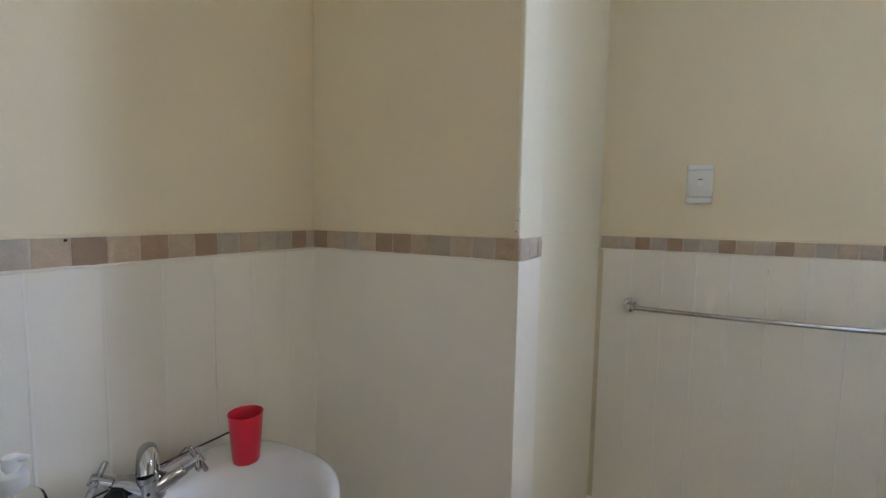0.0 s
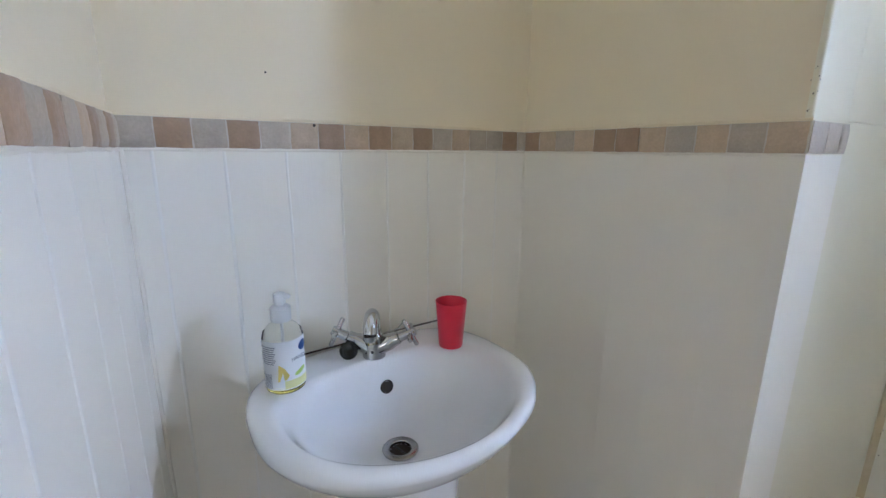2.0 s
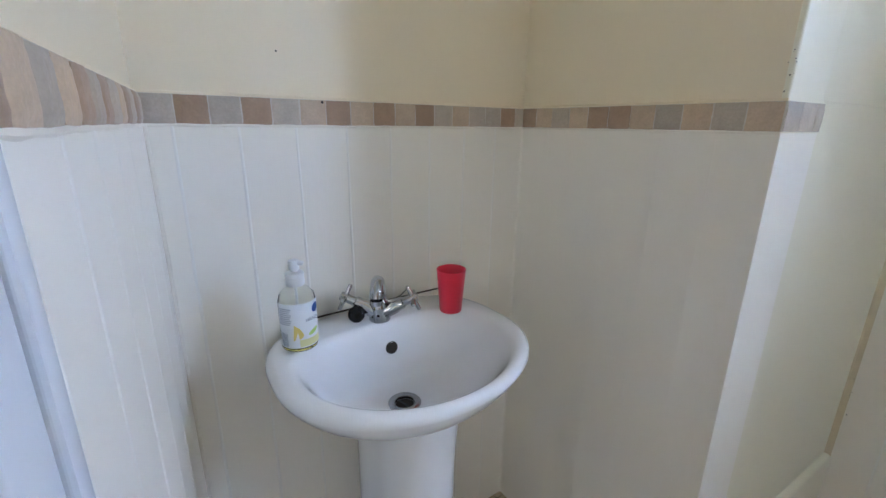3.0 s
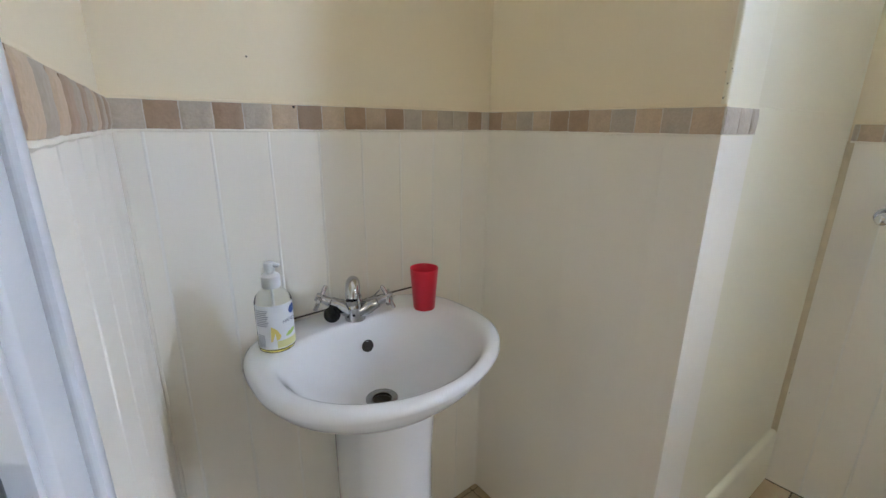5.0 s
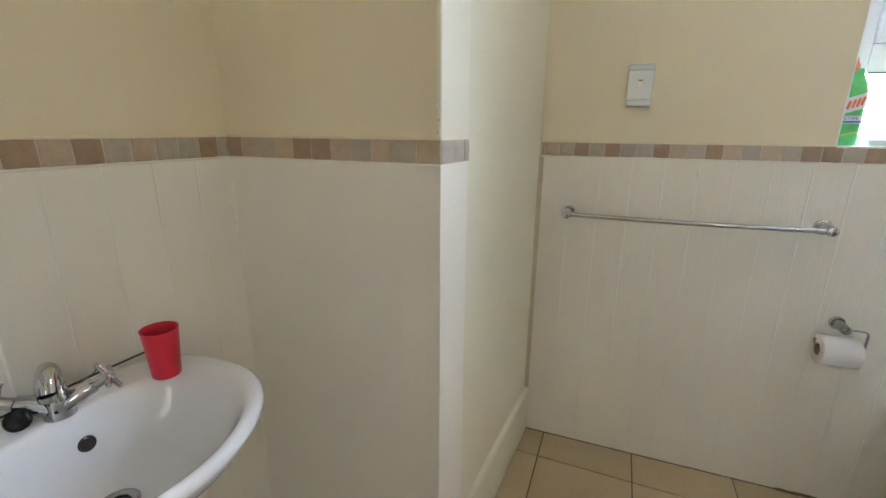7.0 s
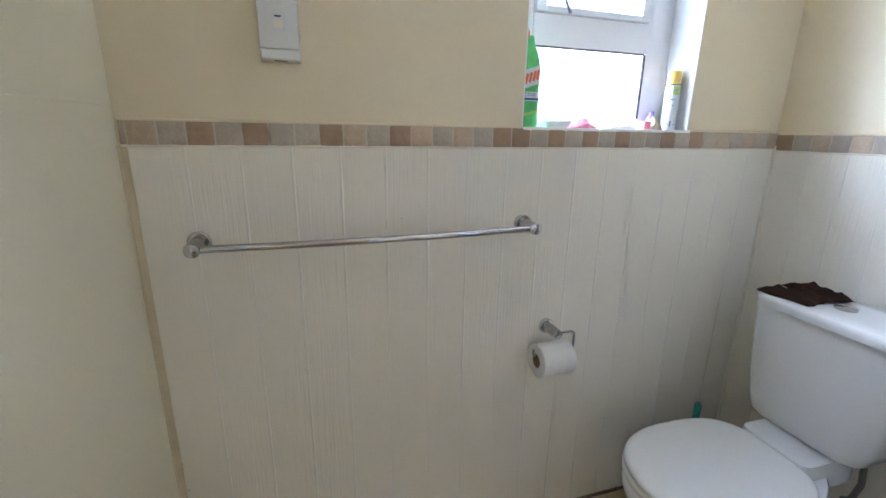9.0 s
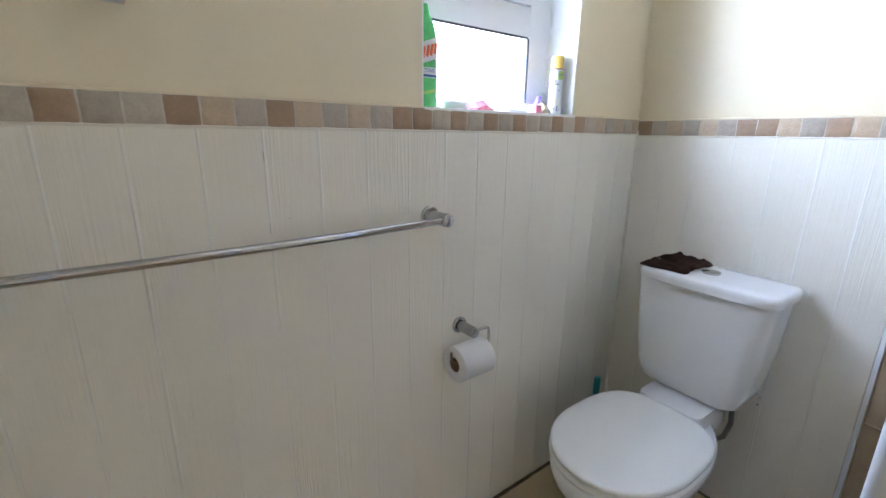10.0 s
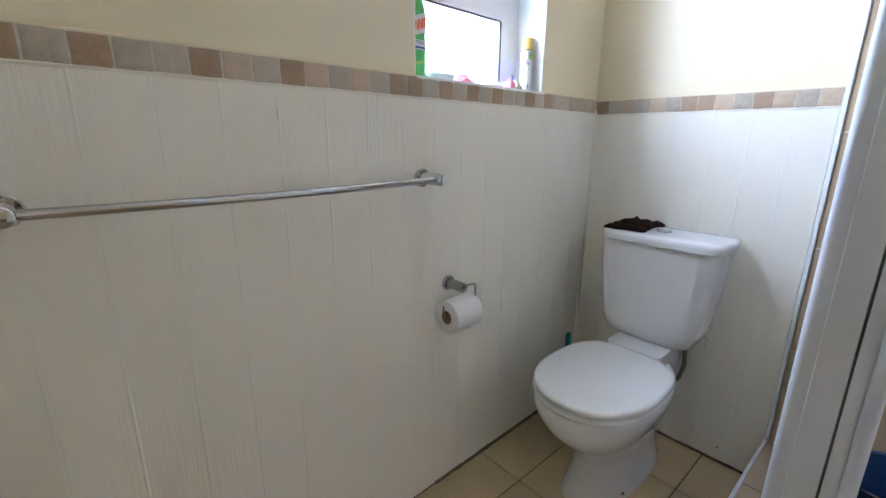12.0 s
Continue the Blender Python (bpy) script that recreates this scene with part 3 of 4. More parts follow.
def toilet():
    t = thing("toilet", (1.2, TY, 0), "white close-coupled ceramic toilet with the lid down", "toilet")
    rings = []
    for z, cx, f, bk, h, nb in ((0.0, 1.27, 0.235, 0.25, 0.108, 3), (0.012, 1.27, 0.233, 0.25, 0.107, 3), (0.04, 1.27, 0.215, 0.24, 0.098, 3), (0.11, 1.27, 0.195, 0.24, 0.090, 3), (0.18, 1.25, 0.200, 0.25, 0.095, 3),
                                (0.24, 1.22, 0.235, 0.27, 0.118, 3), (0.30, 1.18, 0.258, 0.29, 0.146, 2.4), (0.345, 1.15, 0.258, 0.30, 0.165, 2.2), (0.375, 1.14, 0.256, 0.30, 0.173, 2.1), (0.390, 1.14, 0.254, 0.30, 0.172, 2.1), (0.395, 1.14, 0.250, 0.295, 0.168, 2.1)):
        rings.append(egg(cx + 0.008, TY + (0.006 if z < 0.15 else 0.002 if z < 0.2 else -0.004), z, f - 0.006, bk, h * 0.965, 2.1, nb, -1))
    sub("pan", loft(rings), M["ceramic"], t)
    plat = [egg(1.40, TY + 0.005, z, f, 0.14, h, 8, 6, -1, 64) for z, f, h in ((0.36, 0.122, 0.094), (0.394, 0.108, 0.093), (0.406, 0.092, 0.092), (0.420, 0.074, 0.090), (0.4335, 0.068, 0.089))]
    sub("platform", loft(plat), M["ceramic"], t)
    def slab(z0, z1, inset=0.0, dome=0.0):
        o = (1.112, 0.214 - inset, 0.220 - inset, 0.1705 - inset)
        rr = []
        for z, k in ((z0, 0.006), (z0 + 0.003, 0.001), ((z0 + z1) / 2, 0.0), (z1 - 0.004, 0.0015), (z1 - 0.001, 0.006), (z1, 0.014), (z1 + dome, 0.06)):
            rr.append(egg(o[0], TY - 0.008, z, o[1] - k, o[2] - k, o[3] - k, 2.15, 3.2, -1))
        return loft(rr)
    sub("seat", slab(0.4005, 0.4150, 0.001), M["seat"], t)
    sub("lid", slab(0.4195, 0.4365, 0.003, 0.002), M["seat"], t)
    c = []
    for z, cx, a, h in ((0.434, 1.505, 0.064, 0.088), (0.437, 1.505, 0.080, 0.116), (0.450, 1.505, 0.088, 0.132), (0.49, 1.504, 0.091, 0.145), (0.60, 1.503, 0.094, 0.161), (0.70, 1.502, 0.096, 0.168), (0.7675, 1.501, 0.097, 0.173)):
        c.append(egg(cx, TY + 0.010, z, a + 0.002, a, h + 0.009, 6.5, 8, -1, 96))
    sub("cistern", loft(c), M["ceramic"], t)
    l = []
    for z, a, h in ((0.7680, 0.101, 0.181), (0.7700, 0.1045, 0.1855), (0.784, 0.1055, 0.1870), (0.792, 0.1045, 0.1860), (0.7975, 0.101, 0.182), (0.7998, 0.095, 0.175), (0.8006, 0.06, 0.13)):
        l.append(egg(1.497, TY + 0.003, z, a, a * 0.97, h, 6.5, 8, -1, 96))
    lid = sub("cistern_lid", loft(l), M["ceramic"], t)
    sub("flush_button", lathe([(0.024, 0.800), (0.024, 0.805), (0.022, 0.8065), (0.003, 0.807)], 32, Matrix.Translation((1.497, 1.524, 0))), M["chrome"], t, "round chrome flush button")
    sub("supply_hose", tube([(1.540, TY - 0.074, 0.440), (1.544, TY - 0.088, 0.40), (1.548, TY - 0.092, 0.34), (1.556, TY - 0.078, 0.28), (1.58, TY - 0.05, 0.24), (1.604, TY - 0.04, 0.23)], 0.0075, 12), M["hose"], t, "grey braided water hose")
    sub("floor_bolt", lathe([(0.006, 0), (0.006, 0.004), (0.003, 0.006)], 16, Matrix.Translation((1.165, TY - 0.0935, 0.045)) @ Matrix.Rotation(radians(100), 4, "X")), M["card"], t)
    return t


toilet()


def suede_pouch():
    """A folded brown cloth: two flaps, the upper one twisted a little."""
    p = thing("folded_cloth", (1.50, 1.625, 0.8015), "crumpled dark brown suede cloth lying on the cistern", "cloth")
    def flap(x0, x1, y0, y1, z, turn, seed, thick=0.011):
        nx, ny = 18, 22
        m = Matrix.Translation(((x0 + x1) / 2, (y0 + y1) / 2, z)) @ Matrix.Rotation(radians(turn), 4, "Z")
        top, low = [], []
        for i in range(nx + 1):
            rt, rl = [], []
            for j in range(ny + 1):
                a, b = i / nx - 0.5, j / ny - 0.5
                edge = 0.003 * noise.noise((a * 3 + seed, b * 3, 2.0))
                x, y = a * ((x1 - x0) + edge * 4), b * ((y1 - y0) + edge * 6)
                h = 0.007 * noise.noise((a * 5 + seed, b * 6, 0.3)) + 0.0026 * noise.noise((a * 14 + seed, b * 12, 4.0)) + thick
                fall = min(1.0, 9 * min(0.5 - abs(a), 0.5 - abs(b)) + 0.35)
                rt.append(m @ Vector((x, y, max(h * fall, 0.004))))
                rl.append(m @ Vector((x, y, 0.0003)))
            top.append(rt)
            low.append(rl)
        bm = bmesh.new()
        for g, flip in ((top, False), (low, True)):
            vs = [[bm.verts.new(q) for q in row] for row in g]
            for i in range(nx):
                for j in range(ny):
                    f = (vs[i][j], vs[i + 1][j], vs[i + 1][j + 1], vs[i][j + 1])
                    bm.faces.new(f[::-1] if flip else f)
        bmesh.ops.bridge_loops(bm, edges=[e for e in bm.edges if e.is_boundary])
        bmesh.ops.recalc_face_normals(bm, faces=bm.faces)
        return bm
    sub("lower_flap", flap(1.408, 1.490, 1.562, 1.694, 0.8012, 5, 3.0, 0.011), M["cloth"], p)
    sub("upper_flap", flap(1.476, 1.566, 1.546, 1.676, 0.8085, -14, 9.0, 0.012), M["cloth"], p)
    return p


suede_pouch()


def toilet_brush():
    b = thing("toilet_brush", (1.337, 1.744, 0), "teal plastic toilet brush in the corner behind the toilet", "brush")
    T = Matrix.Translation((1.337, 1.744, 0))
    sub("holder", lathe([(0.045, 0), (0.05, 0.004), (0.042, 0.10), (0.040, 0.10), (0.038, 0.01)], 28, T), M["teal"], b)
    sub("handle", lathe([(0.007, 0.05), (0.007, 0.33), (0.0105, 0.345), (0.0105, 0.398), (0.008, 0.404)], 16, T), M["teal"], b)
    return b


toilet_brush()


# ---------------------------------------------------------------- towel rail and paper holder
def on_north(x, n, z):
    """A place on the window wall: x of the room, n metres out from the boards."""
    return W_NORTH @ Vector((C3[0] - x, n, z))


OUT = (W_NORTH.to_3x3() @ Vector((0, 1, 0))).normalized()
ALONG = (W_NORTH.to_3x3() @ Vector((-1, 0, 0))).normalized()


def towel_rail():
    r = thing("towel_rail", on_north(0.345, 0.0, 0.99), "single chrome towel rail fixed to the white boarding", "towel rail")
    for x in (-0.037, 0.733):
        z = 0.987 if x < 0 else 0.992
        sub("rose", tube([on_north(x, 0, z), on_north(x, 0.006, z), on_north(x, 0.009, z)], [0.024, 0.024, 0.021], 28), M["chrome"], r)
        sub("post", tube([on_north(x, 0.008, z), on_north(x, 0.074, z), on_north(x, 0.078, z), on_north(x, 0.080, z)], [0.0155, 0.0155, 0.0145, 0.012], 28), M["chrome"], r)
    n = 14
    pts = [on_north(-0.037 + 0.770 * i / n, 0.066, 0.987 + 0.005 * i / n - 0.004 * math.sin(math.pi * i / n)) for i in range(n + 1)]
    sub("bar", tube(pts, 0.008, 16), M["chrome"], r)
    return r


towel_rail()


def paper_holder():
    h = thing("paper_holder", on_north(0.832, 0, 0.683), "chrome toilet paper holder on the boarding", "paper holder")
    x, z = 0.832, 0.683
    sub("rose", tube([on_north(x, 0, z), on_north(x, 0.006, z), on_north(x, 0.009, z)], [0.022, 0.022, 0.019], 28), M["chrome"], h)
    sub("post", tube([on_north(x, 0.008, z), on_north(x, 0.064, z), on_north(x, 0.068, z), on_north(x, 0.070, z)], [0.0145, 0.0145, 0.0135, 0.011], 28), M["chrome_dull"], h)
    n = 0.057
    pts = [on_north(x, n, z), on_north(x + 0.049, n, z), on_north(x + 0.056, n, z - 0.003), on_north(x + 0.059, n, z - 0.010), on_north(x + 0.059, n, z - 0.052), on_north(x + 0.056, n, z - 0.059),
           on_north(x + 0.049, n, z - 0.0622), on_north(x - 0.058, n, z - 0.0622), on_north(x - 0.065, n, z - 0.059), on_north(x - 0.068, n, z - 0.052), on_north(x - 0.068, n, z - 0.040)]
    sub("wire_arm", tube(pts, 0.0038, 12), M["chrome"], h)
    return h


paper_holder()


def paper_roll():
    x, z, n = 0.827, 0.606, 0.057
    r = thing("toilet_paper_roll", on_north(x, n, z), "half-used white toilet paper roll on its holder", "toilet paper")
    a, b = on_north(x - 0.052, n, z), on_north(x + 0.050, n, z)
    q = (b - a)
    prof = [(0.020, 0.0), (0.0455, 0.0), (0.0475, 0.015), (0.0475, 0.985), (0.0455, 1.0), (0.020, 1.0)]
    rings = []
    side, up = OUT, Vector((0, 0, 1))
    for rad, t in prof + prof[:1]:
        rings.append([a + q * t + rad * (math.cos(2 * math.pi * k / 48) * side + math.sin(2 * math.pi * k / 48) * up) for k in range(48)])
    sub("paper", loft(rings, False, False), M["paper"], r)
    rings = []
    for rad, t in ((0.0199, 0.001), (0.0199, 0.999), (0.0185, 0.999), (0.0185, 0.001), (0.0199, 0.001)):
        rings.append([a + q * t + rad * (math.cos(2 * math.pi * k / 32) * side + math.sin(2 * math.pi * k / 32) * up) for k in range(32)])
    sub("core", loft(rings, False, False), M["card"], r, "brown cardboard core")
    return r


paper_roll()


# ---------------------------------------------------------------- wall box above the rail
def wall_box():
    x0, x1, z0, z1 = 0.119, 0.196, 1.358, 1.489
    w = thing("wall_timer", on_north(0.157, BACK, 1.358), "white plastic electric wall box with a small display", "wall switch")
    u0, u1 = C3[0] - x1, C3[0] - x0
    sub("back_box", boxed((u0, BACK, z0), (u1, 0.012, z1), W_NORTH, 0.003, 2), M["plastic"], w)
    sub("front_plate", boxed((u0 + 0.001, 0.0125, z0 + 0.022), (u1 - 0.001, 0.020, z1 - 0.020), W_NORTH, 0.002, 2), M["plastic"], w)
    sub("lower_cover", boxed((u0, 0.0125, z0), (u1, 0.024, z0 + 0.021), W_NORTH, 0.005, 3), M["plastic"], w)
    sub("upper_cover", boxed((u0, 0.0125, z1 - 0.019), (u1, 0.020, z1), W_NORTH, 0.004, 3), M["plastic"], w)
    c = (u0 + u1) / 2
    d = sub("display", boxed((c - 0.012, 0.0195, 1.412), (c + 0.012, 0.0212, 1.444), W_NORTH, 0.001, 1), M["label"], w, "small grey display")
    sub("display_mark", boxed((c - 0.006, 0.021, 1.437), (c + 0.006, 0.0216, 1.440), W_NORTH), M["dark"], w)
    sub("display_mark", boxed((c - 0.008, 0.021, 1.418), (c + 0.008, 0.0214, 1.432), W_NORTH), M["ceiling"], w)
    # no recess here: a thin dark block gives the slot its shade
    sub("slot", boxed((c - 0.012, 0.008, z0 - 0.0006), (c + 0.012, 0.016, z0 + 0.001), W_NORTH), M["dark"], w)
    return w


wall_box()


# ---------------------------------------------------------------- things on the window sill
ZS = SILL + 0.0022


def cleaner_bottle():
    x, n = 0.745, -0.045
    p = on_north(x, n, ZS)
    c = thing("cleaner_bottle", p, "green toilet cleaner bottle with a red cap on the sill", "bottle")
    T = Matrix.Translation(p)
    rings = []
    for z, a, h in ((0, 0.030, 0.018), (0.004, 0.034, 0.021), (0.06, 0.034, 0.021), (0.12, 0.033, 0.021), (0.158, 0.032, 0.020), (0.180, 0.026, 0.017), (0.198, 0.016, 0.013), (0.218, 0.011, 0.011)):
        rings.append([T @ v for v in egg(0, 0, z, a, a, h, 2.6, 2.6, 1, 40)])
    sub("bottle", loft(rings), M["green"], c)
    def band(name, z0, z1, mt, slant=0.0, lift=0.0012):
        rr = []
        for z in (z0, z1):
            rr.append([T @ (v + Vector((0, 0, slant * v.x / 0.034))) for v in egg(0, 0, z, 0.034 + lift, 0.034 + lift, 0.021 + lift, 2.6, 2.6, 1, 40)])
        sub(name, loft(rr, False, False), M[mt], c)
    band("label_band", 0.098, 0.142, "label", 0.012)
    for k in range(5):
        x = -0.022 + 0.0105 * k
        y = -(0.0222 + 0.0012) * (1 - abs(x / 0.0352) ** 2.6) ** (1 / 2.6)
        m = T @ Matrix.Translation((x, y, 0.120 + 0.012 * x / 0.034)) @ Matrix.Rotation(math.atan2(0.009 * x, 0.012), 4, "Z")
        sub("brand_block", boxed((-0.0034, -0.0006, -0.012), (0.0034, 0.0006, 0.012), m @ Matrix.Rotation(radians(12), 4, "Y")), M["orange"], c)
    band("text_band", 0.064, 0.086, "label", 0.0)
    band("blue_line", 0.066, 0.071, "blue_print", 0.0, 0.0016)
    band("pale_swirl", 0.030, 0.037, "green_print", 0.008)
    m = T @ Matrix.Translation((-0.004, -0.0232, 0.0785)) @ Matrix.Rotation(radians(90), 4, "X")
    letters("ACTIVE", 0.013, m, M["blue_print"], c)
    cap = lathe([(0.012, 0.212), (0.0125, 0.214), (0.012, 0.228), (0.008, 0.238), (0.006, 0.250), (0.004, 0.254)], 20, T @ Matrix.Rotation(radians(-3), 4, "Y"))
    sub("cap", cap, M["orange"], c, "red spout cap")
    return c


cleaner_bottle()


def aerosol():
    p = on_north(1.2225, -0.052, ZS)
    a = thing("air_freshener", p, "white air freshener can with a yellow cap on the sill", "aerosol can")
    T = Matrix.Translation(p)
    r = 0.0195
    sub("can", lathe([(r - 0.002, 0), (r, 0.002), (r, 0.118), (r - 0.003, 0.127), (0.014, 0.130)], 32, T), M["label"], a)
    sub("rim", lathe([(r + 0.0006, 0.125), (r + 0.0006, 0.128)], 32, T), M["chrome_dull"], a)
    sub("cap", lathe([(r - 0.001, 0.1285), (r - 0.001, 0.158), (r - 0.004, 0.163), (0.004, 0.164)], 32, T), M["gold"], a, "yellow plastic cap")
    def lab(name, a0, a1, z0, z1, mt):
        bm = curved_label(r + 0.0006, a0, a1, z0, z1)
        bmesh.ops.transform(bm, matrix=T @ Matrix.Rotation(radians(228), 4, "Z"), verts=bm.verts)
        sub(name, bm, M[mt], a)
    lab("corner_patch", 5, 60, 0.098, 0.121, "green_print")
    lab("script_mark", -22, 20, 0.083, 0.087, "grey_print")
    lab("script_mark", -25, -5, 0.088, 0.098, "grey_print")
    lab("script_mark", 6, 24, 0.068, 0.0695, "grey_print")
    for k in range(4):
        lab("print_spot", -50 + 28 * k, -38 + 28 * k, 0.010 + 0.004 * (k % 2), 0.017 + 0.004 * (k % 3), "grey_print")
    lab("flower_patch", -30, 50, 0.020, 0.052, "plastic")
    letters("NEW", 0.008, T @ Matrix.Rotation(radians(228 + 30), 4, "Z") @ Matrix.Translation((r + 0.0014, 0, 0.110)) @ Matrix.Rotation(radians(90), 4, "Z") @ Matrix.Rotation(radians(90), 4, "X"), M["grey_print"], a)
    return a


aerosol()


def rumpled(name, x0, x1, n0, n1, height, seed, material, label, category):
    """A small crumpled sheet lying on the sill."""
    nx, ny = 16, 10
    bm = bmesh.new()
    tops, lows = [], []
    for i in range(nx + 1):
        a = i / nx
        tr, lr = [], []
        for j in range(ny + 1):
            b = j / ny
            e = 0.006 * noise.noise((a * 3 + seed, b * 3, 1))
            x, n = x0 + (x1 - x0) * a + e, n0 + (n1 - n0) * b + e
            hump = math.sin(math.pi * min(max(a, 0.03), 0.97)) ** 0.7 * math.sin(math.pi * min(max(b, 0.06), 0.94)) ** 0.5
            z = height * hump * (0.75 + 0.5 * abs(noise.noise((a * 4 + seed, b * 3, 0.2))) + 0.08 * noise.noise((a * 11 + seed, b * 8, 3)))
            tr.append(on_north(x, n, ZS + 0.0015 + max(z, 0)))
            lr.append(on_north(x, n, ZS + 0.0003))
        tops.append(tr)
        lows.append(lr)
    for g, flip in ((tops, False), (lows, True)):
        vs = [[bm.verts.new(q) for q in row] for row in g]
        for i in range(nx):
            for j in range(ny):
                f = (vs[i][j], vs[i + 1][j], vs[i + 1][j + 1], vs[i][j + 1])
                bm.faces.new(f[::-1] if flip else f)
    bmesh.ops.bridge_loops(bm, edges=[e for e in bm.edges if e.is_boundary])
    bmesh.ops.recalc_face_normals(bm, faces=bm.faces)
    return tagged(part(name, bm, M[material]), label, category)


rumpled("cleaning_cloth", 0.890, 0.950, -0.075, -0.020, 0.030, 2.0, "pink", "rumpled pink cleaning cloth on the window sill", "cloth")
rumpled("paper_wrapper", 1.005, 1.085, -0.09, -0.03, 0.022, 6.0, "label", "crumpled white paper on the window sill", "paper")


def soap_dish():
    p = on_north(0.845, -0.05, ZS)
    T = Matrix.Translation(p)
    d = thing("soap_dish", p, "small white oval dish on the window sill", "dish")
    rr = [[T @ v for v in egg(0, 0, z, a, a, b, 2, 2, 1, 36)] for z, a, b in ((0, 0.03, 0.018), (0.004, 0.036, 0.022), (0.018, 0.045, 0.028), (0.0185, 0.043, 0.026), (0.006, 0.03, 0.018))]
    sub("dish", loft(rr), M["plastic"], d)
    return d


soap_dish()
tagged(part("sponge", boxed((C3[0] - 1.140, -0.060, ZS), (C3[0] - 1.116, -0.028, ZS + 0.024), W_NORTH, 0.004), M["pink"]), "small crimson sponge on the window sill", "sponge")
rumpled("folded_wrapper", 1.142, 1.182, -0.072, -0.03, 0.036, 11.0, "tan_paper", "folded tan wrapper leaning beside the sponge", "wrapper")
pt = on_north(1.190, -0.088, ZS)
tagged(part("purple_bottle", lathe([(0.012, 0), (0.014, 0.002), (0.014, 0.034), (0.008, 0.042), (0.008, 0.052), (0.005, 0.054)], 24, Matrix.Translation(pt)), M["purple"]), "small purple plastic bottle on the window sill", "bottle")


# ---------------------------------------------------------------- shower
def shower():
    PX, PY = 0.830, 1.063
    k = part("shower_kerb", boxed((0.80, 0.955, 0.0), (1.5985, 1.161, 0.152)), M["floor_grout"])
    tagged(k, "raised tiled kerb of the shower", "kerb", kind="structure")
    # tiles on the kerb's top and front
    for i in range(3):
        x0, x1 = 0.802 + 0.2665 * i, 0.802 + 0.2665 * (i + 1) - 0.003
        t = part("tile", boxed((x0, 0.957, 0.1522), (x1, 1.1615, 0.160), I4, 0.001, 1), M["shower_tile"], k)
        t = part("tile", boxed((x0, 1.1612, 0.002), (x1, 1.1665, 0.158), I4, 0.001, 1), M["shower_tile"], k)
    part("edge_trim", boxed((0.80, 1.1615, 0.1555), (1.5985, 1.1705, 0.1635), I4, 0.002, 2), M["post"], k, "white plastic tile trim")
    # corner post with jamb and seals, wall profile, rail
    s = thing("shower_enclosure", (PX + 0.3, 1.06, 0.16), "white framed shower enclosure with clear glass panel", "shower enclosure")
    z0, z1 = 0.161, 1.98
    def col(name, x0, x1, y0, y1, mt="post", bev=0.004, za=z0, zb=z1):
        return sub(name, boxed((x0, y0, za), (x1, y1, zb), I4, bev, 3), M[mt], s)
    bm = boxed((PX, PY - 0.030, z0), (PX + 0.045, PY, z1), I4, 0.013, 5)
    sub("corner_post", bm, M["post"], s)
    col("jamb", PX + 0.0015, PX + 0.030, 1.0, PY - 0.014, "post", 0.0008)
    col("jamb_bead", PX - 0.0004, PX + 0.003, PY - 0.0262, PY - 0.0246, "pvc", 0.0006)
    col("seal", PX + 0.004, PX + 0.026, 0.9966, 0.9997, "gasket", 0.0005)
    col("door_stile", PX + 0.0022, PX + 0.032, 0.978, 0.9963, "post", 0.0008)
    sub("door_edge", boxed((PX - 0.003, 0.958, z0), (PX + 0.034, 0.9785, z1), I4, 0.009, 4), M["post"], s)
    col("wall_profile", 1.555, 1.5985, 1.078, 1.118)
    col("seal", 1.550, 1.556, 1.086, 1.095, "black", 0.001)
    sub("top_rail", boxed((PX + 0.0, 1.034, z1 + 0.001), (1.598, 1.09, z1 + 0.04), I4, 0.005, 2), M["post"], s)
    gl = sub("glass_panel", loft([[(PX + 0.03, 1.044, z), (1.57, 1.095, z), (1.57, 1.101, z), (PX + 0.03, 1.050, z)] for z in (z0 + 0.02, z1)]), M["glass"], s)
    gl.visible_shadow = False
    return s


shower()
tray = part("shower_tray", boxed((0.80, 0.02, 0.0), (1.598, 0.953, 0.09), I4, 0.006, 2), M["ceramic"])
tagged(tray, "white shower tray", "shower tray", kind="structure")


def bucket():
    x, y, z = 1.22, 0.865, 0.0905
    b = thing("bucket", (x, y, z), "blue plastic bucket standing in the shower", "bucket")
    T = Matrix.Translation((x, y, z))
    sub("body", lathe([(0.10, 0), (0.105, 0.004), (0.135, 0.30), (0.143, 0.302), (0.143, 0.312), (0.132, 0.312), (0.102, 0.01), (0.003, 0.01)], 40, T), M["blue"], b)
    sub("handle", tube(arc((x, y, z + 0.30), (0, 1, 0), (0.75, 0, -0.66), 0.144, 0, 180, 16), 0.003, 8), M["chrome_dull"], b)
    return b


bucket()


# ---------------------------------------------------------------- skirting, sealant and small marks
skirt = boxed((0.0, BACK + 0.0005, 0.002), (L_REVEAL - 0.155, 0.012, 0.206), W_REVEAL)
es = [e for e in skirt.edges if all((W_REVEAL.inverted() @ v.co).y > 0.005 and v.co.z > 0.1 for v in e.verts)]
bmesh.ops.bevel(skirt, geom=es, offset=0.012, segments=5, affect="EDGES", profile=0.5)
tagged(part("baseboard", skirt, M["pale"]), "white painted skirting board, yellowed along the top", "skirting", kind="structure")


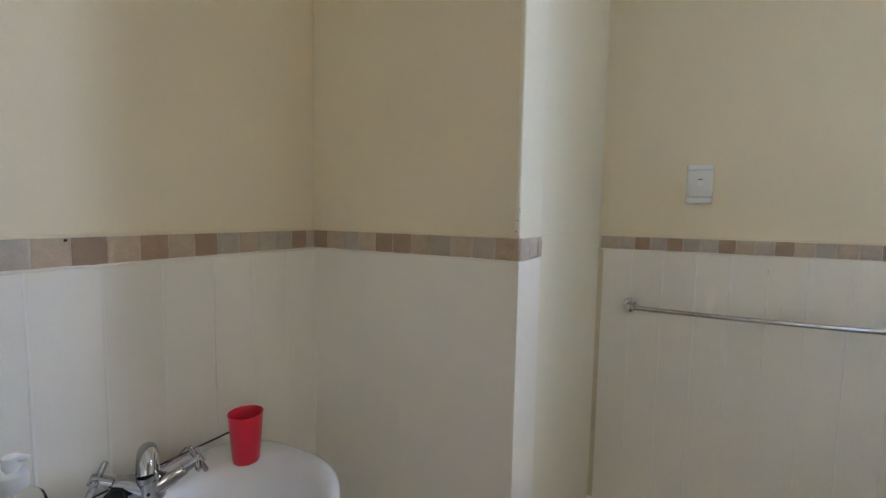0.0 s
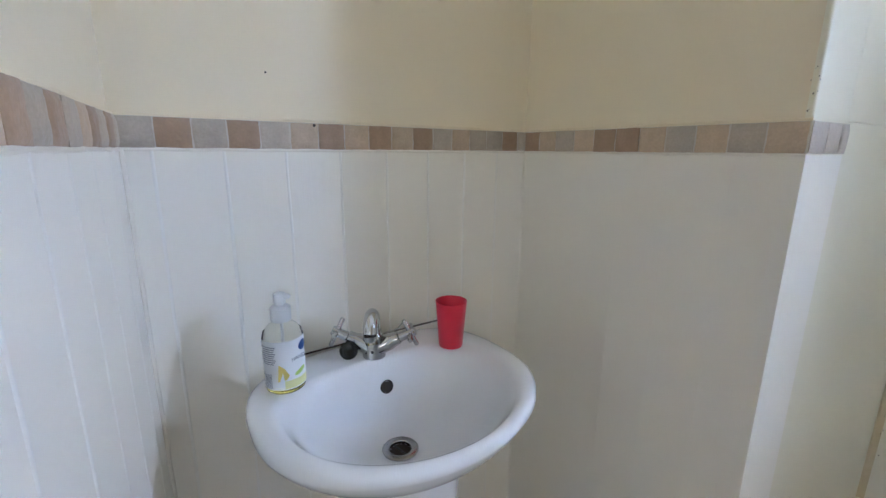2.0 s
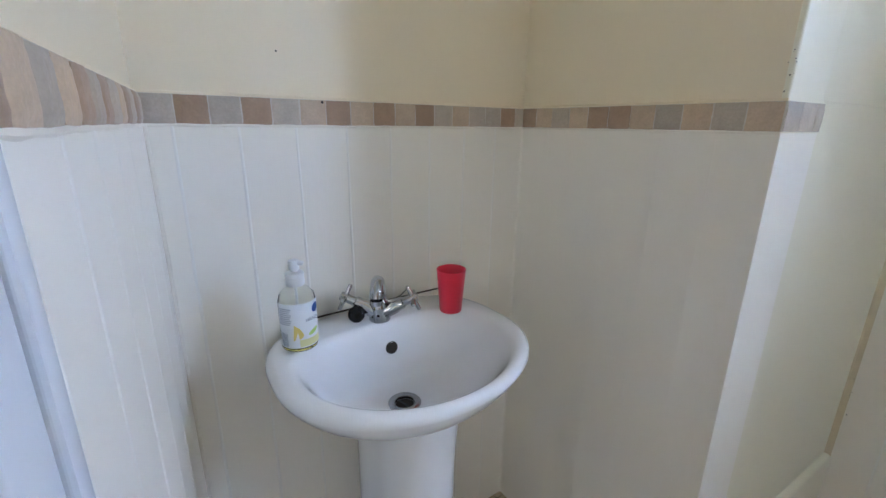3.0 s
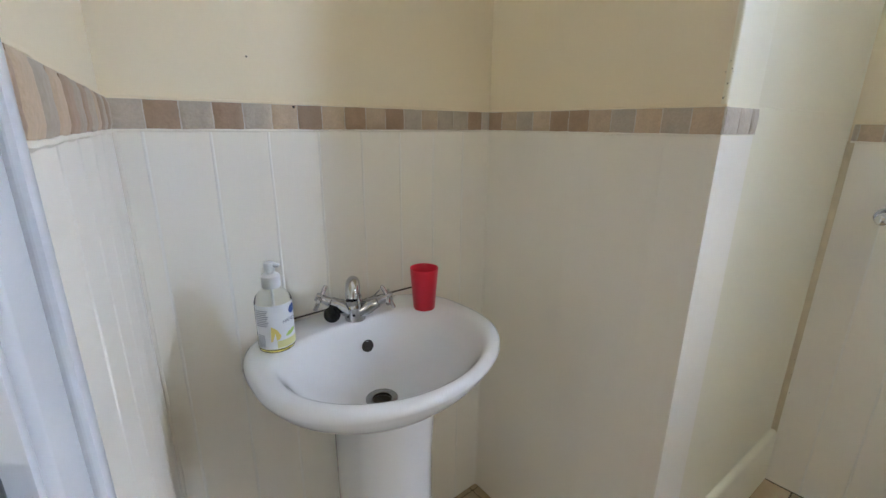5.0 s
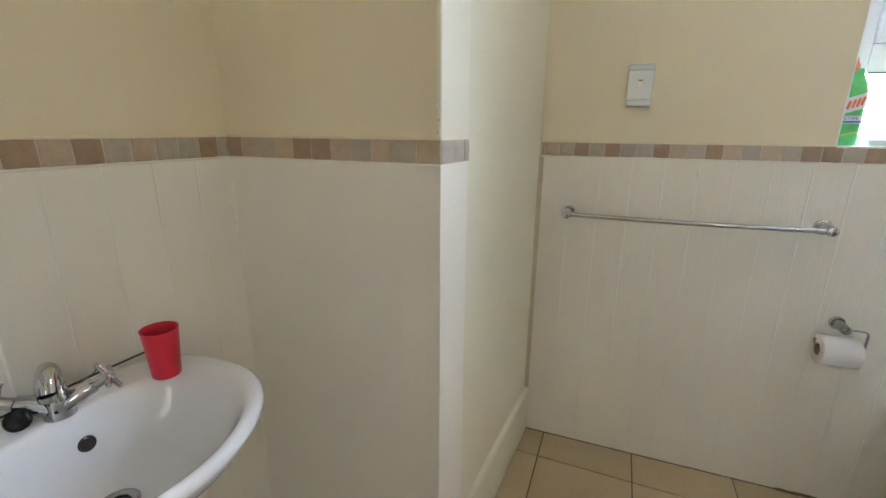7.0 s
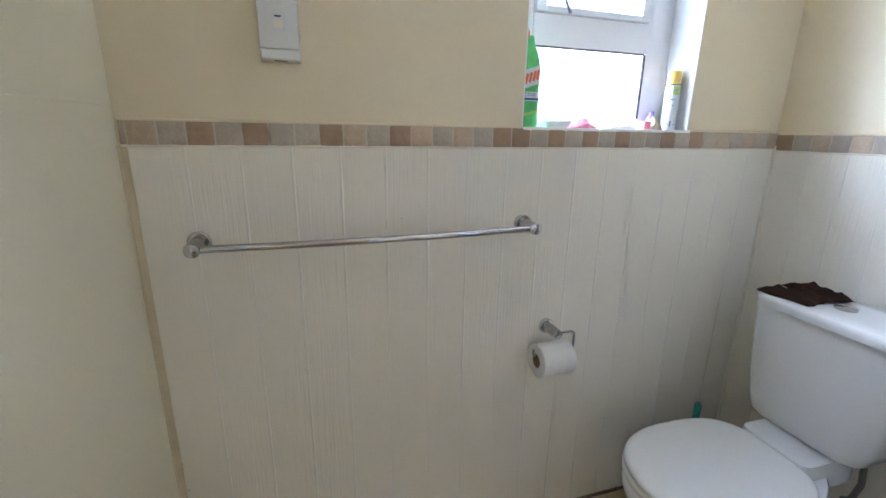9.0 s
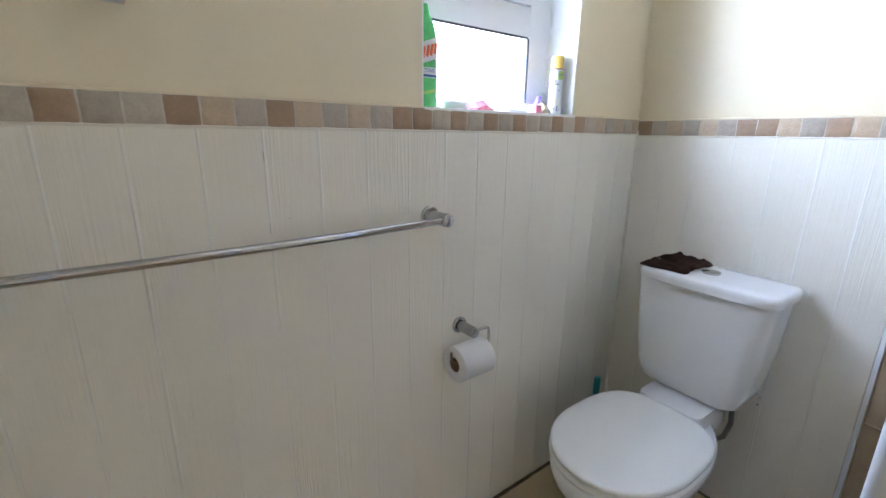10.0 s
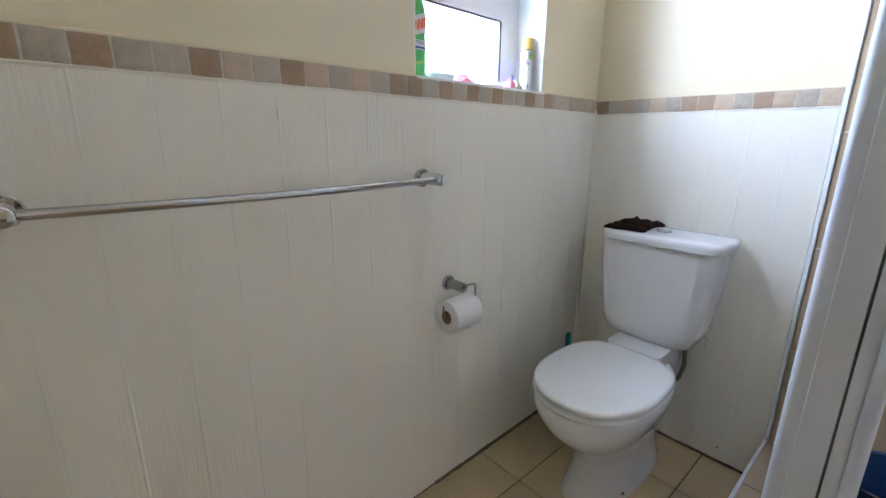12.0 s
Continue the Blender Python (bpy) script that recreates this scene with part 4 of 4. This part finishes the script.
def bead(name, m, u0, u1, z, n, size, material, seed, label, wobble=0.0016):
    k = max(8, int((u1 - u0) / 0.012))
    pts, rad = [], []
    for i in range(k + 1):
        u = u0 + (u1 - u0) * i / k
        w = noise.noise((u * 21, seed, 0.0))
        pts.append(m @ Vector((u, n, z + wobble * w)))
        rad.append(size * (1 + 0.45 * noise.noise((u * 33, seed, 5.0))))
    return tagged(part(name, tube(pts, rad, 6), M[material]), label, "sealant", kind="structure")


for i, (m, u0, u1, zb, zt) in enumerate(((W_WEST, 0.0, L_WEST, 1.209, 1.259), (W_SOUTH, 0.0, L_SOUTH + GAP, 1.209, 1.259), (W_NOOK, 0.0, L_NOOK, 1.209, 1.259),
                                         (W_NORTH, 0.0, L_NORTH, 1.188, 1.2385), (W_EAST, 0.0, L_EAST, 1.183, 1.234))):
    bead("trim", m, u0, u1, zb, 0.0, 0.0030, "caulk", i * 3.1, "uneven white sealant below the tile band")
    if i != 3:
        bead("trim", m, u0, u1, zt, -0.003, 0.0035, "cream", i * 5.3 + 1, "uneven painted sealant above the tile band")
    else:
        bead("trim", m, u0, WIN_U0, zt, -0.003, 0.0035, "cream", 8.0, "uneven painted sealant above the tile band")
        bead("trim", m, WIN_U1, u1, zt, -0.003, 0.0035, "cream", 9.0, "uneven painted sealant above the tile band")
for m, u0, u1, s in ((W_NORTH, 0.0, L_NORTH, 2.0), (W_EAST, 0.0, L_EAST, 4.0)):
    bead("trim", m, u0, u1, 0.001, 0.001, 0.0022, "grime", s, "dirty gap where the boarding meets the floor", 0.001)


bead("trim", W_NORTH, 0.05, 0.82, 0.003, 0.003, 0.0058, "grime", 6.0, "brown dirt along the foot of the boarding", 0.003)
bead("trim", W_EAST, 0.03, 0.70, 0.002, 0.003, 0.0046, "grime", 7.0, "brown dirt along the foot of the boarding", 0.002)


def upright_bead(name, x, y, z0, z1, size, material, seed, label):
    k = int((z1 - z0) / 0.02)
    pts = [(x + 0.001 * noise.noise((i * 0.4, seed, 0)), y + 0.001 * noise.noise((i * 0.4, seed, 7)), z0 + (z1 - z0) * i / k) for i in range(k + 1)]
    rad = [size * (1 + 0.35 * noise.noise((i * 0.5, seed, 3.0))) for i in range(k + 1)]
    return tagged(part(name, tube(pts, rad, 7), M[material]), label, "sealant", kind="structure")


tagged(part("trim", boxed((L_NORTH - 0.0108, BACK, 0.003), (L_NORTH + 0.0064, -0.0022, 1.189), W_NORTH, 0.0012, 2), M["stain"]), "yellowed filler strip where the boarding meets the side wall", "filler strip", kind="structure")
upright_bead("trim", C2[0] - 0.0062, C2[1] + 0.0014, 0.20, 1.19, 0.0032, "stain", 1.0, "yellowed sealant in the wall corner")
upright_bead("trim", C1[0] + 0.0006, C1[1] - 0.0006, 0.0, 1.21, 0.0026, "board_smooth", 2.0, "painted sealant in the wall corner")
upright_bead("trim", C0[0] + 0.002, C0[1] + 0.002, 0.0, 1.21, 0.004, "caulk", 3.0, "painted sealant in the wall corner")
upright_bead("trim", C3[0] - 0.002, C3[1] - 0.002, 0.0, 1.2, 0.005, "caulk", 4.0, "painted sealant in the wall corner")
tagged(part("trim", boxed((-0.0105, BACK, 0.165), (0.0005, 0.007, HIGH - 0.01), W_EAST, 0.003, 2), M["pvc"]), "white plastic edge strip between boarding and shower tiles", "edge strip", kind="structure")

# small dark marks: nail holes and mould spots
spots = bmesh.new()
rng = random.Random(11)


def spot(m, u, z, r, n=0.0006):
    lathe([(r * 0.2, n + 0.0006), (r, n)], 7, m @ Matrix.Translation((u, 0, z)) @ Matrix.Rotation(radians(-90), 4, "X") @ Matrix.Diagonal((1, rng.uniform(0.6, 1.3), 1, 1)), True, False, spots)


spot(W_WEST, C1[1] - 0.377, 1.338, 0.0019, BACK + 0.0003)
spot(W_WEST, C1[1] - 0.452, 1.2535, 0.0028, 0.0048)
for k in range(9):
    spot(W_NOOK, 0.002 + rng.uniform(0, 0.012), 1.268 + rng.uniform(0, 0.10), rng.uniform(0.0004, 0.0011), BACK + 0.0003)
for k in range(20):
    spot(W_EAST, TY - EN[1] - 0.118 - abs(rng.gauss(0, 0.022)), 0.43 + rng.gauss(0, 0.03), rng.uniform(0.0006, 0.0022))
spot(W_EAST, 0.12, 0.052, 0.003)
spot(W_NORTH, C3[0] - 0.405, 1.02, 0.0013)
for k in range(10):
    spot(W_NORTH, L_NORTH - rng.uniform(0.006, 0.016), rng.uniform(0.10, 0.5), rng.uniform(0.0006, 0.0018))
crack = bmesh.new()
pts = [on_north(0.3685 + 0.0030 * noise.noise((k * 0.21, 3.0, 0)) + 0.0016 * noise.noise((k * 0.9, 8.0, 0)), 0.0006, 1.187 - 0.007 * k) for k in range(44)]
tube(pts, [0.00042 * (1 - k / 50) * (1 + 0.5 * noise.noise((k * 0.5, 1.0, 2.0))) for k in range(44)], 5, crack)
tagged(part("crack", crack, M["grime"]), "thin dark crack running down a board joint", "crack", kind="stuff")
crease = bmesh.new()
pts = [W_REVEAL @ Vector((0.012 + (L_REVEAL - 0.16) * k / 24, BACK + 0.0003, 1.262 + 0.0012 * noise.noise((k * 0.6, 1.0, 0)))) for k in range(25)]
tube(pts, 0.0011, 5, crease)
tagged(part("crease", crease, M["pale"]), "faint painted-over ridge across the plaster", "ridge", kind="stuff")
tagged(part("mould_spots", spots, M["mould"]), "tiny dark mould spots and nail holes on the walls", "stain", kind="stuff")


# ---------------------------------------------------------------- boards, tile bands and floor tiles
def board_mesh(width, height, groove, paint):
    """One board with eased long edges, its face at y = 0."""
    e, d = 0.0018, -groove
    xs = ((0.0, d), (e, 0.0), (width - e, 0.0), (width, d))
    rings = [[(x, y, z) for x, y in xs] + [(width, -0.0068, z), (0.0, -0.0068, z)] for z in (0.002, height * 0.33, height * 0.66, height)]
    return finish("plank", loft(rings), M[paint], 2)


def boards(owner, m, edges, z1, groove=0.0008, paint="board", filler=0.0011):
    """Boards side by side; paint-filled joints stand a little proud and come and go down the wall."""
    made = {}
    for a, b in zip(edges, edges[1:]):
        w = round(b - a, 4)
        if w < 0.004:
            continue
        if (w, z1) not in made:
            made[w, z1] = board_mesh(w, z1, groove, paint)
        ob = new("plank", made[w, z1])
        ob.parent = owner
        ob.matrix_local = m @ Matrix.Translation((a, rng.uniform(-0.0003, 0.0003) if filler else 0.0, 0))
    for u in edges[1:-1] if filler else ():
        seed = rng.uniform(0, 50)
        pts, rad = [], []
        for k in range(41):
            z = 0.003 + (z1 - 0.004) * k / 40
            pts.append(m @ Vector((u + 0.0012 * noise.noise((z * 9, seed, 0)) + 0.0005 * noise.noise((z * 40, seed, 4)), -0.0030 + 0.0008 * noise.noise((z * 4, seed, 9)), z)))
            rad.append(filler * 3.8 * (1 + 0.10 * noise.noise((z * 15, seed, 2))))
        part("joint_filler", tube(pts, rad, 14), M["filler"], owner, sharp=80)


def spaced(first, pitch, u0, u1):
    e = [first + pitch * k for k in range(-40, 41)]
    return [u0] + [u for u in e if u0 + 0.004 < u < u1 - 0.004] + [u1]


boards(wall_west, W_WEST, spaced(L_WEST - 0.040, 0.1003, 0.0, L_WEST), 1.209, paint="board_smooth")
boards(wall_nook, W_NOOK, spaced(0.095, 0.1012, 0.0, L_NOOK), 1.209, 0.0002, "board_smooth", 0.0)
boards(wall_south, W_SOUTH, spaced(0.075, 0.1012, 0.0, L_SOUTH), 1.209, paint="board_smooth")
boards(wall_north, W_NORTH, spaced(L_NORTH - 0.109, 0.1027, 0.0, L_NORTH - 0.010), 1.189)
boards(wall_east, W_EAST, spaced(L_EAST - 0.206, 0.1010, 0.002, L_EAST), 1.183, paint="board_rough")
boards(pier, W_REVEAL, [L_REVEAL - 0.142, L_REVEAL - 0.001], 1.209, paint="board_smooth")

KINDS = dict(g="t_grey", t="t_tan", b="t_brown")
TILE_SHAPES = {}


def tile_mesh(kind, width, height, variant):
    key = kind, round(width, 3), round(height, 3), variant
    if key not in TILE_SHAPES:
        r = random.Random(str(key))
        n, mrows = 6, 6
        bm = bmesh.new()
        def jag(t):
            return 0.00025 * math.sin(t * 5 + variant * 2.1) + r.uniform(-0.0005, 0.0005)
        vs = [[None] * (mrows + 1) for _ in range(n + 1)]
        for i in range(n + 1):
            for j in range(mrows + 1):
                x, z = width * i / n, height * j / mrows
                rim = i in (0, n) or j in (0, mrows)
                if i in (0, n):
                    x += jag(j / mrows)
                if j in (0, mrows):
                    z += jag(i / n + 3)
                vs[i][j] = bm.verts.new((x, 0.0015 if rim else 0.0042 + r.uniform(-0.0004, 0.0004), z))
        for i in range(n):
            for j in range(mrows):
                bm.faces.new((vs[i][j], vs[i + 1][j], vs[i + 1][j + 1], vs[i][j + 1]))
        rim_edges = [e for e in bm.edges if e.is_boundary]
        ex = bmesh.ops.extrude_edge_only(bm, edges=rim_edges)
        for v in ex["geom"]:
            if isinstance(v, bmesh.types.BMVert):
                v.co.y = -0.005
        bmesh.ops.recalc_face_normals(bm, faces=bm.faces)
        TILE_SHAPES[key] = finish("tile", bm, M[KINDS[kind]], 60)
    return TILE_SHAPES[key]


def tile_band(owner, m, u_start, u_end, first, pitch, kinds, z0, z1):
    """A row of tumbled tiles; kinds runs from u_start, first is the width of the first tile."""
    bed = part("grout", boxed((min(u_start, u_end), BACK, z0), (max(u_start, u_end), 0.0008, z1), m), M["grout"], owner)
    sign = 1 if u_end > u_start else -1
    u, k = u_start, 0
    while (u_end - u) * sign > 0.004 and k < len(kinds):
        w = min(first if k == 0 else pitch, abs(u_end - u))
        a = u if sign > 0 else u - w
        ob = new("tile", tile_mesh(kinds[k], max(w - 0.0022, 0.002), z1 - z0 - 0.001, rng.randrange(3)))
        ob.parent = owner
        ob.matrix_local = m @ Matrix.Translation((a + 0.0011, rng.uniform(-0.0006, 0.0006), z0 + 0.0005)) @ Matrix.Rotation(radians(rng.uniform(-0.5, 0.5)), 4, "Y")
        u += sign * w
        k += 1


tile_band(wall_west, W_WEST, L_WEST, 0.0, 0.046, 0.0508, "gbgbgtbtbtbgtggbg", 1.211, 1.2575)
tile_band(wall_nook, W_NOOK, L_NOOK, 0.0, 0.0495, 0.0530, "btgtbbtgtgt", 1.211, 1.2575)
tile_band(wall_south, W_SOUTH, 0.0, L_SOUTH + GAP, 0.03, 0.0485, "gbgbtgbgbtgtbg", 1.211, 1.2575)
tile_band(pier, W_REVEAL, L_REVEAL - 0.001, L_REVEAL - 0.143, 0.058, 0.052, "ggg", 1.211, 1.2575)
tile_band(wall_north, W_NORTH, L_NORTH, 0.0, 0.0127, 0.0516, "gtgbgbggbtgbtgtgbbgbgbgbggbgbgtgtgtb", 1.190, 1.2365)
tile_band(wall_east, W_EAST, L_EAST, 0.002, 0.053, 0.0502, "bgtgtgbbtgbtgt", 1.185, 1.232)

# shower tiles on the wall past the edge strip
tm = {}
for row in range(9):
    z0 = 0.163 + 0.319 * row
    if z0 > 2.3:
        break
    for colm in range(4):
        u1 = -0.0125 - 0.252 * colm
        u0, h = u1 - 0.2495, min(0.316, HIGH - 0.01 - z0)
        key = round(h, 3)
        if key not in tm:
            tm[key] = finish("tile", boxed((0, 0, 0), (0.2495, 0.008, h), I4, 0.0012, 1), M["shower_tile"])
        ob = new("tile", tm[key])
        ob.parent = wall_east
        ob.matrix_local = W_EAST @ Matrix.Translation((u0, BACK + 0.0003, z0))

# floor tiles
fm = finish("tile", boxed((-0.1752, -0.1752, -0.009), (0.1752, 0.1752, 0.0), I4, 0.0022, 2), M["floor_tile"])
for i in range(-3, 6):
    for j in range(-1, 7):
        x, y = 0.1185 + 0.3555 * i, 1.683 + 0.17775 - 0.3555 * j
        if y < -0.1 or x > 1.75 or x < -0.95:
            continue
        ob = new("tile", fm)
        ob.parent = floor
        ob.matrix_local = Matrix.Translation((x, y, rng.uniform(-0.0008, 0.0))) @ Matrix.Rotation(radians(rng.choice((0, 90, 180, 270))), 4, "Z")
